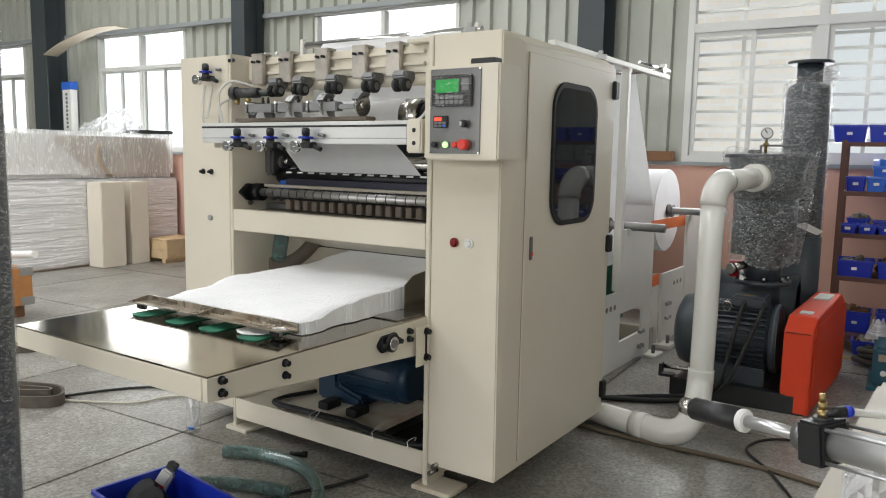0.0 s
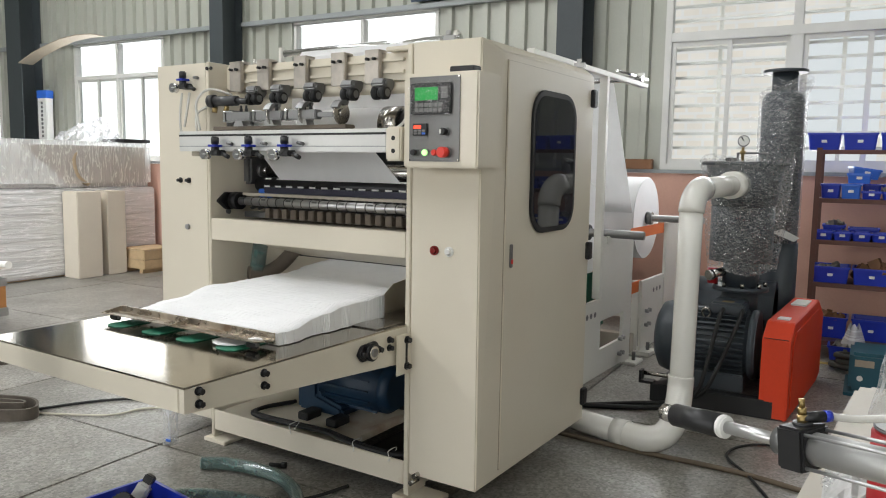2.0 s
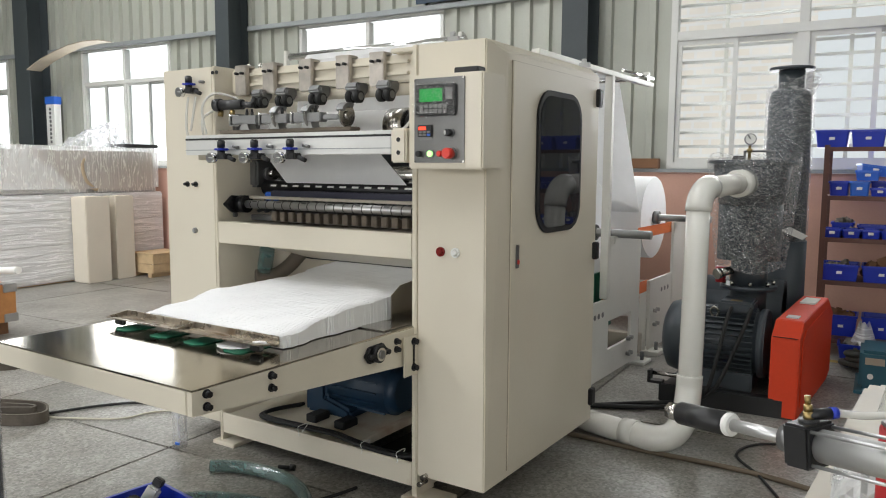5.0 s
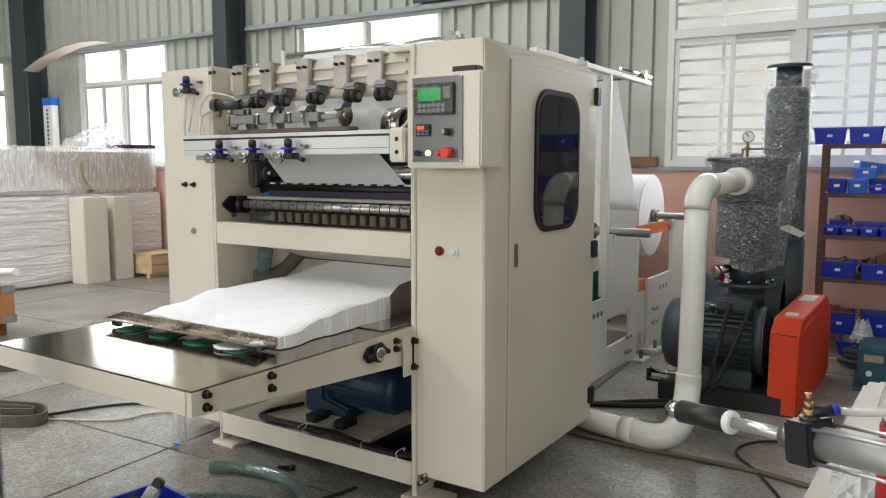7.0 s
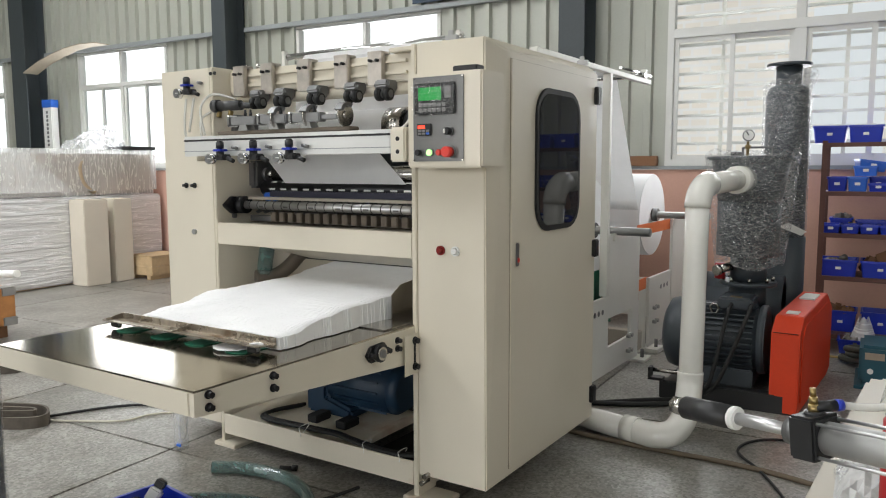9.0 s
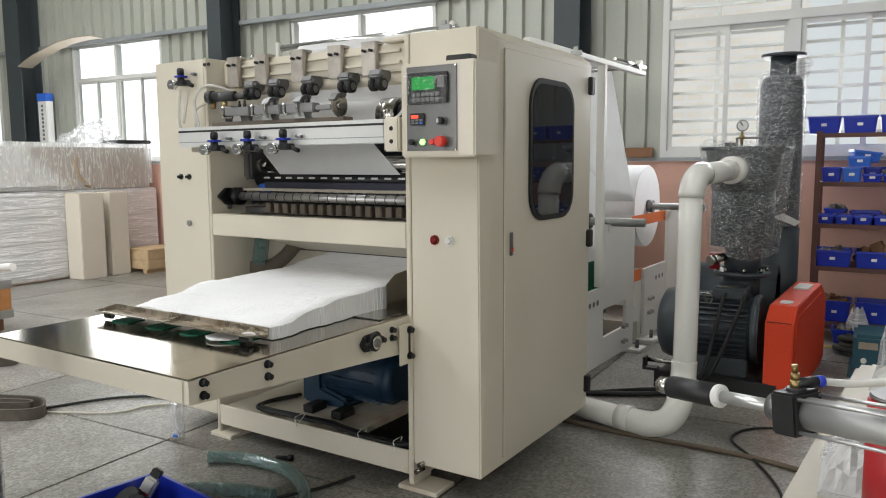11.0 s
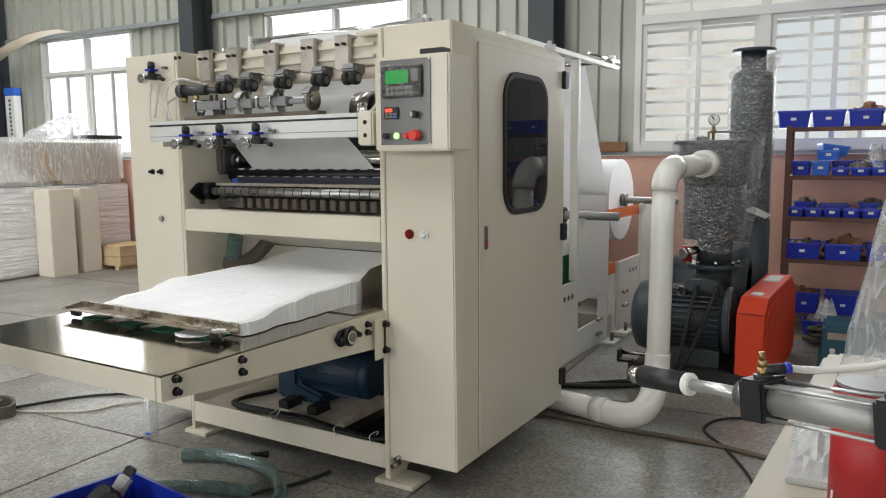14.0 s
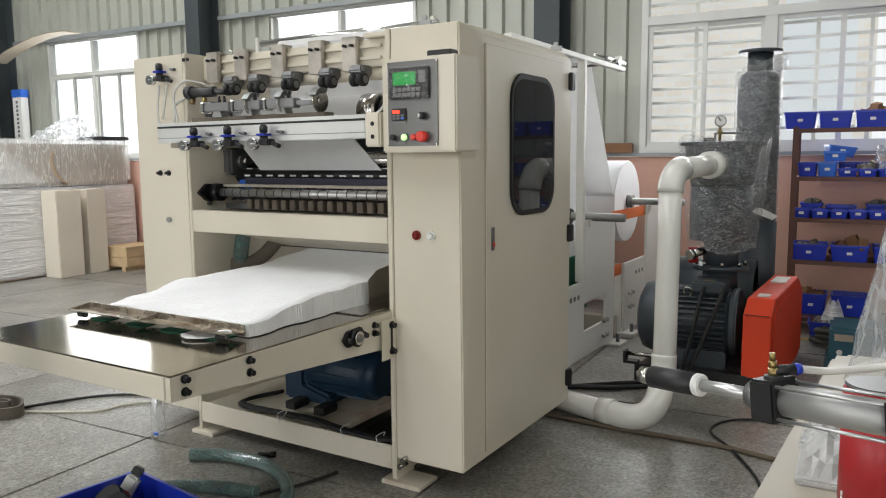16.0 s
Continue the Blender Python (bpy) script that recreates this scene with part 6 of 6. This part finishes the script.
def near_things():
    # wrapped tube beside the walkway
    p = thing("wrapped_tube", "dark grey steel tube wrapped in clear film standing upright", "tube", (-0.735, -1.28, 0))
    part("tube", cyl(B(), (-0.735, -1.28, 0), (-0.735, -1.28, 2.3), 0.088, seg=40), "anthracite", p)
    part("film", crumpled(-0.735, -1.28, 0.05, 2.25, 0.091, 0.092, 44), "film_clear", p)
    # cream hood of the neighbouring machine
    b = thing("neighbour_machine", "cream sheet-metal hood of a neighbouring machine", "machine", (1.9, -1.0, 0))
    out = [(1.30, -2.2), (1.51, -0.02), (2.5, -0.02), (2.5, -2.2)]
    part("hood", prism(B(), out, "z", 0.0, 0.7, 0.012), "hood", b)
    bm = B()
    prism(bm, [(1.352, -2.15), (1.545, -0.06), (2.45, -0.06), (2.45, -2.15)], "z", 0.7, 0.712, 0.004)
    part("top_sheet", bm, "hood", b)
    # pneumatic cylinder on a bracket
    a = Vector((1.459, -1.496, 0.9912))
    d = (Vector((1.2784, -1.3826, 0.9663)) - a).normalized()
    s = d.cross(Vector((0, 0, 1))).normalized()
    u = s.cross(d).normalized()
    c = thing("pneumatic_cylinder", "aluminium pneumatic cylinder with black heads and chromed rod", "air cylinder", tuple(a))
    T = Matrix.Translation(a) @ Matrix((s, d, u)).transposed().to_4x4()

    def blk(y0, y1, h, bev=0.003):
        return box(B(), -h, h, y0, y1, -h, h, bev, T)
    part("head", blk(-0.018, 0.015, 0.0245), "black", c)
    part("head", blk(-0.18, -0.143, 0.0245), "black", c)
    part("barrel", cyl(B(), T @ Vector((0, -0.144, 0)), T @ Vector((0, -0.017, 0)), 0.0185, seg=40), "barrel", c, "brushed aluminium barrel")
    for x, z in ((-0.0185, -0.0185), (0.0185, -0.0185), (-0.0185, 0.0185), (0.0185, 0.0185)):
        part("tie_rod", cyl(B(), T @ Vector((x, -0.144, z)), T @ Vector((x, -0.017, z)), 0.0022, seg=10), "bright", c)
    part("gland", cyl(B(), T @ Vector((0, 0.014, 0)), T @ Vector((0, 0.03, 0)), 0.0165, seg=28), "castgrey", c)
    part("rod", cyl(B(), T @ Vector((0, 0.02, 0)), T @ Vector((0, 0.12, 0)), 0.0078, seg=24), "bright", c, "chromed piston rod")
    part("white_collar", cyl(B(), T @ Vector((0, 0.105, 0)), T @ Vector((0, 0.115, 0)), 0.0148, seg=28, bevel=0.002), "label", c)
    part("sleeve", cyl(B(), T @ Vector((0, 0.115, 0)), T @ Vector((0, 0.195, 0)), 0.0152, seg=28, bevel=0.003), "black", c)
    part("rod_nut", cyl(B(), T @ Vector((0, 0.195, 0)), T @ Vector((0, 0.213, 0)), 0.0125, seg=6), "steel", c)
    for y in (-0.002, -0.155):
        f = part("fitting", cyl(cyl(B(), T @ Vector((0, y, 0.025)), T @ Vector((0, y, 0.036)), 0.006, seg=16), T @ Vector((0, y, 0.036)), T @ Vector((0, y, 0.044)), 0.0052, seg=6), "brass", c, "brass flow control")
        part("screw", cyl(B(), T @ Vector((0, y, 0.044)), T @ Vector((0, y, 0.054)), 0.0034, seg=12), "brass", f)
        part("elbow", cyl(cyl(B(), T @ Vector((0, y, 0.032)), T @ Vector((0.024, y - 0.01, 0.032)), 0.0065, seg=14), T @ Vector((0, y, 0.022)), T @ Vector((0, y, 0.028)), 0.011, seg=14), "black", f)
        part("release_ring", cyl(B(), T @ Vector((0.024, y - 0.01, 0.032)), T @ Vector((0.031, y - 0.013, 0.032)), 0.0068, seg=14), "blue_plastic", f)
    h0, h1 = T @ Vector((0.03, -0.014, 0.032)), T @ Vector((0.03, -0.167, 0.032))
    part("air_hose", tube(B(), [h0, h0 + Vector((0.03, 0.02, -0.004)), h0 + Vector((0.08, 0.03, 0.004)), h0 + Vector((0.12, 0.01, 0.02)), h1 + Vector((0.04, 0.03, 0.01)), h1], 0.0045, 10), "tube_clear", c, "clear air hose")
    e = T @ Vector((0, -0.16, -0.0265))
    part("bracket", box(B(), e.x - 0.005, e.x + 0.03, e.y - 0.02, e.y + 0.02, 0.712, e.z, 0.003), "cream", c)
    # red can and a parcel on the hood
    r = thing("red_canister", "red metal canister with a grey lid standing on the hood", "canister", (1.578, -1.19, 0.712))
    part("can", cyl(B(), (1.578, -1.19, 0.712), (1.578, -1.19, 0.935), 0.046, seg=40, bevel=0.004), "red", r)
    part("lid", cyl(B(), (1.578, -1.19, 0.935), (1.578, -1.19, 0.941), 0.044, seg=40, bevel=0.002), "castgrey", r)
    for k in range(3):
        part("print_bar", box(B(), 1.5365, 1.539, -1.225, -1.217, 0.76 + 0.008 * k, 0.764 + 0.008 * k), "label", r)
    rng = random.Random(3)
    t = thing("paper_parcel", "small parts wrapped in white paper and film on a tray", "parcel", (1.52, -0.8, 0.712))
    part("tray", box(B(), 1.468, 1.56, -1.06, -0.8, 0.712, 0.724, 0.003), "crumpled_paper", t)
    bag = B()
    grid = []
    for j in range(19):
        row = []
        for i in range(9):
            u, v = i / 8, j / 18
            h = 0.05 * (math.sin(math.pi * u) * math.sin(math.pi * v)) ** 0.4 + 0.012 * rng.uniform(-1, 1) * (0 < i < 8 and 0 < j < 18)
            row.append(bag.verts.new((1.472 + 0.084 * u, -1.05 + 0.245 * v, 0.724 + max(h, 0))))
        grid.append(row)
    for ra, rb in zip(grid, grid[1:]):
        for i in range(8):
            bag.faces.new((ra[i], ra[i + 1], rb[i + 1], rb[i]))
    part("paper", bag, "crumpled_paper", t, "crumpled white paper")
    part("film", crumpled(1.514, -0.93, 0.73, 0.785, 0.05, 0.03, 50), "film_clear", t)
    f = thing("film_roll", "tall plastic-covered roll standing on the hood", "plastic film", (1.83, -0.3, 0.712))
    part("cover", crumpled(1.83, -0.3, 0.712, 1.45, 0.29, 0.155, 60), "film_bag", f, "milky plastic cover")
    part("core", cyl(B(), (1.83, -0.3, 0.712), (1.83, -0.3, 1.4), 0.06, seg=24), "grey_pipe", f)
    part("yellow_ring", tube(B(), [(1.62 + 0.05 * math.cos(q), -0.42 + 0.05 * math.sin(q), 0.716) for q in [0.6 * k for k in range(12)]], 0.004, 8, 2), "brass", f)
    part("red_cap", cyl(B(), (1.62, -0.42, 0.713), (1.62, -0.42, 0.74), 0.025, seg=20, bevel=0.003), "red", f)


near_things()


def floor_clutter():
    # blue bin with gears, front left
    b = solid("blue_parts_bin", bin_mesh(0.42, 0.3, 0.13), "blue_plastic", "blue plastic bin full of black gears on the floor", "storage bin")
    b.matrix_basis = pose(-0.576, -0.788, 0.0, 0, 0, -10)
    g = thing("gear_set", "black toothed gears heaped in the blue bin", "gear", (-0.74, -0.78, 0.06))
    for x, y, z, r, tx, ty in ((-0.69, -0.79, 0.095, 0.065, 40, -10), (-0.6, -0.82, 0.1, 0.06, 55, 18), (-0.5, -0.86, 0.085, 0.07, 25, 12)):
        n = 28
        pts = []
        for k in range(n * 2):
            rr = r if k % 2 else r * 0.92
            for q in (0.0, 0.6):
                w = 2 * math.pi * (k + q) / (2 * n)
                pts.append((rr * math.cos(w), rr * math.sin(w)))
        bm = prism(B(), pts, "z", -0.012, 0.012)
        cyl(bm, (0, 0, 0.012), (0, 0, 0.022), r * 0.45)
        bmesh.ops.transform(bm, verts=bm.verts, matrix=pose(x, y, z, tx, ty, 0))
        part("gear", bm, "blackened", g)
    t = thing("small_bottle", "white plastic bottle with a black cap and red print", "bottle", (-0.78, -0.66, 0.08))
    bm = box(B(), -0.025, 0.025, -0.018, 0.018, 0, 0.085, 0.008, pose(-0.715, -0.705, 0.075, -18, 28, 20))
    part("body", bm, "label", t)
    part("cap", box(B(), -0.018, 0.018, -0.016, 0.016, 0.088, 0.118, 0.004, pose(-0.715, -0.705, 0.075, -18, 28, 20)), "black", t)
    part("print_bar", box(B(), -0.02, 0.02, -0.0195, -0.0182, 0.02, 0.03, 0, pose(-0.715, -0.705, 0.075, -18, 28, 20)), "red", t)
    h = thing("clear_hose", "loose green-tinted clear spiral hose lying on the floor", "hose", (-0.5, -0.25, 0))
    part("hose", tube(B(), [(-0.888, -0.228, 0.027), (-0.811, -0.182, 0.027), (-0.722, -0.158, 0.027), (-0.613, -0.153, 0.027), (-0.507, -0.167, 0.027), (-0.405, -0.214, 0.027), (-0.316, -0.285, 0.027), (-0.246, -0.379, 0.027), (-0.23, -0.52, 0.027)], 0.026, 14, 12, 0.05), "hose_clear", h)
    part("hose", tube(B(), [(-0.77, -0.56, 0.027), (-0.724, -0.504, 0.027), (-0.666, -0.457, 0.027), (-0.594, -0.426, 0.027), (-0.492, -0.397, 0.027), (-0.383, -0.38, 0.027)], 0.026, 14, 12, 0.05), "hose_clear", h)
    b = thing("water_bottle", "crumpled clear plastic bottle standing by the table leg", "bottle", (-1.235, -0.09, 0))
    part("bottle", lathe(B(), [(0.03, 0.0), (0.034, 0.01), (0.033, 0.06), (0.03, 0.09), (0.033, 0.12), (0.032, 0.17), (0.02, 0.2), (0.013, 0.21), (0.013, 0.235)], Matrix.Translation((-1.235, -0.09, 0.0)), 20), "film_bag", b)
    part("print_bar", box(B(), -1.225, -1.2, -0.128, -0.122, 0.025, 0.036), "blue_light", b)
    # drive belts coiled on the floor
    for n, pts in enumerate(([(-2.5, -0.22, 0.03), (-2.25, -0.13, 0.03), (-2.1, -0.19, 0.03), (-2.1, -0.27, 0.03), (-2.25, -0.36, 0.03), (-2.5, -0.45, 0.03)], [(-2.4, -0.33, 0.03), (-2.28, -0.25, 0.03), (-2.2, -0.2, 0.03), (-2.25, -0.18, 0.03), (-2.4, -0.24, 0.03)], [(-3.6, 0.1, 0.03), (-3.3, 0.2, 0.03), (-3.2, 0.32, 0.03), (-3.35, 0.38, 0.03), (-3.6, 0.3, 0.03)])):
        bm = B()
        line = spline(pts, 8)
        va = []
        for i, q in enumerate(line):
            dd = (line[min(i + 1, len(line) - 1)] - line[max(i - 1, 0)]).normalized()
            sd = Vector((-dd.y, dd.x, 0)) * 0.006
            va.append([bm.verts.new(q + sd - Vector((0, 0, 0.03))), bm.verts.new(q + sd + Vector((0, 0, 0.03))), bm.verts.new(q - sd + Vector((0, 0, 0.03))), bm.verts.new(q - sd - Vector((0, 0, 0.03)))])
        for q, w in zip(va, va[1:]):
            for k in range(4):
                bm.faces.new((q[k], q[(k + 1) % 4], w[(k + 1) % 4], w[k]))
        bm.faces.new(va[0]), bm.faces.new(va[-1][::-1])
        bmesh.ops.recalc_face_normals(bm, faces=bm.faces)
        solid("drive_belt", bm, "belt_grey", "brown flat drive belt lying coiled on the floor", "belt", "loose belts", at=tuple(pts[2]))
    for pts, r, mname, lab in (([(-2.2, -0.15, 0.008), (-1.95, 0.22, 0.008), (-1.4, 0.45, 0.008), (-1.1, 0.6, 0.008)], 0.007, "rubber", "black power cable on the floor"),
                               ([(-2.15, -0.18, 0.008), (-1.8, 0.0, 0.008), (-1.7, 0.2, 0.008), (-1.2, 0.5, 0.008)], 0.006, "cable_yellow", "pale yellow cable on the floor"),
                               ([(0.1, 1.0, 0.01), (0.6, 0.95, 0.01), (1.1, 0.93, 0.01), (1.5, 0.82, 0.01), (2.2, 0.6, 0.01)], 0.012, "cable_brown", "dusty brown cable on the floor"),
                               ([(1.36, 1.42, 0.008), (1.1, 1.32, 0.008), (1.02, 1.12, 0.008), (1.15, 0.9, 0.008), (1.28, 0.6, 0.008), (1.3, 0.3, 0.008)], 0.006, "rubber", "thin black cable on the floor"),
                               ([(0.2, 1.45, 0.015), (0.45, 1.55, 0.015), (0.7, 1.7, 0.02)], 0.014, "rubber", "thick black cable on the floor"),
                               ([(-0.25, -0.05, 0.008), (-0.3, -0.2, 0.008), (-0.42, -0.42, 0.008), (-0.5, -0.8, 0.008)], 0.007, "rubber", "black cable on the floor")):
        solid("floor_cable", tube(B(), pts, r, 8), mname, lab, "cable", at=tuple(pts[0]))
    solid("hex_bolt", cyl(cyl(B(), (-0.66, -0.06, 0.012), (-0.61, -0.04, 0.012), 0.009, seg=10), (-0.61, -0.04, 0.014), (-0.59, -0.032, 0.014), 0.014, seg=6), "rubber", "black bolt lying on the floor", "bolt", at=(-0.63, -0.05, 0))
    q = thing("teal_gearmotor", "teal painted gearmotor on the floor near the rack", "motor", (1.7, 2.75, 0))
    part("body", box(B(), 1.47, 1.8, 2.55, 2.9, 0.02, 0.25, 0.02), "teal", q)
    part("name_plate", box(B(), 1.5, 1.6, 2.545, 2.5495, 0.17, 0.21), "trim", q)
    part("base", box(B(), 1.45, 1.95, 2.5, 2.95, 0, 0.02, 0.003), "teal", q)
    part("cap", cyl(B(), (1.53, 2.544, 0.1), (1.53, 2.55, 0.1), 0.016, seg=24), "label", q)
    rng = random.Random(8)
    loop = [(1.5 + (0.13 - 0.012 * (k // 8)) * math.cos(0.785 * k) * rng.uniform(0.8, 1.2), 3.12 + (0.09 - 0.008 * (k // 8)) * math.sin(0.785 * k) * rng.uniform(0.8, 1.2), 0.022 + 0.004 * k) for k in range(26)]
    solid("hose_coil", tube(B(), loop, 0.02, 10, 4), "coil", "dark coil of old rubber hose lying on the floor", "hose", at=(1.5, 3.12, 0))
    solid("floor_marking", box(B(), 1.2, 4.5, 3.24, 3.3, 0.0005, 0.003), "yellow_line", "worn yellow line painted on the floor", "marking", kind="structure")


floor_clutter()

# ---- floor slabs ----


def floor():
    fl = thing("floor", "worn grey terrazzo slabs with dark dirty joints", "floor", (0, 0, 0), kind="structure")
    part("bed", box(B(), -14, 8, -9, WALL, -0.12, -0.012), "joint", fl)
    sx, sy, gap = 1.41, 1.49, 0.007
    bm = box(B(), gap / 2, sx - gap / 2, gap / 2, sy - gap / 2, -0.03, 0, 0.003)
    me = mesh_of("slab", bm, "terrazzo", Vector((0, 0, 0)))
    x = -1.27 - 9 * sx
    while x < 8:
        y = -0.125 - 6 * sy
        while y < WALL:
            ob = new("slab", me)
            ob.parent = fl
            ob.location = (x, y, 0)
            y += sy
        x += sx


floor()

# ---- motion ----


def spin_rows(p, rate, at=Matrix()):
    return [(k * 0.1, at @ pose(p[0], p[1], p[2], math.degrees(rate * k * 0.1))) for k in range(161)]


def motions():
    for ob, rate in WHEELS:
        p = tuple(ob.location)
        walk(ob, spin_rows(p, rate * 4.0))
    for ob, p, rate in SPIN:
        walk(ob, spin_rows(p, rate, LINE))
    # the pile creeps out along the table and pushes the bar before it
    times = (0, 2, 4, 6, 8, 10, 12, 14, 16)
    walk(PILE, [(t, LINE @ pose(-0.537, -0.585 - 0.0047 * (t - 9), TABLE_Z + 0.005)) for t in times])
    walk(BAR, [(t, LINE @ pose(-0.553, -0.599 - 0.0047 * (t - 9), TABLE_Z + 0.005)) for t in times])


motions()
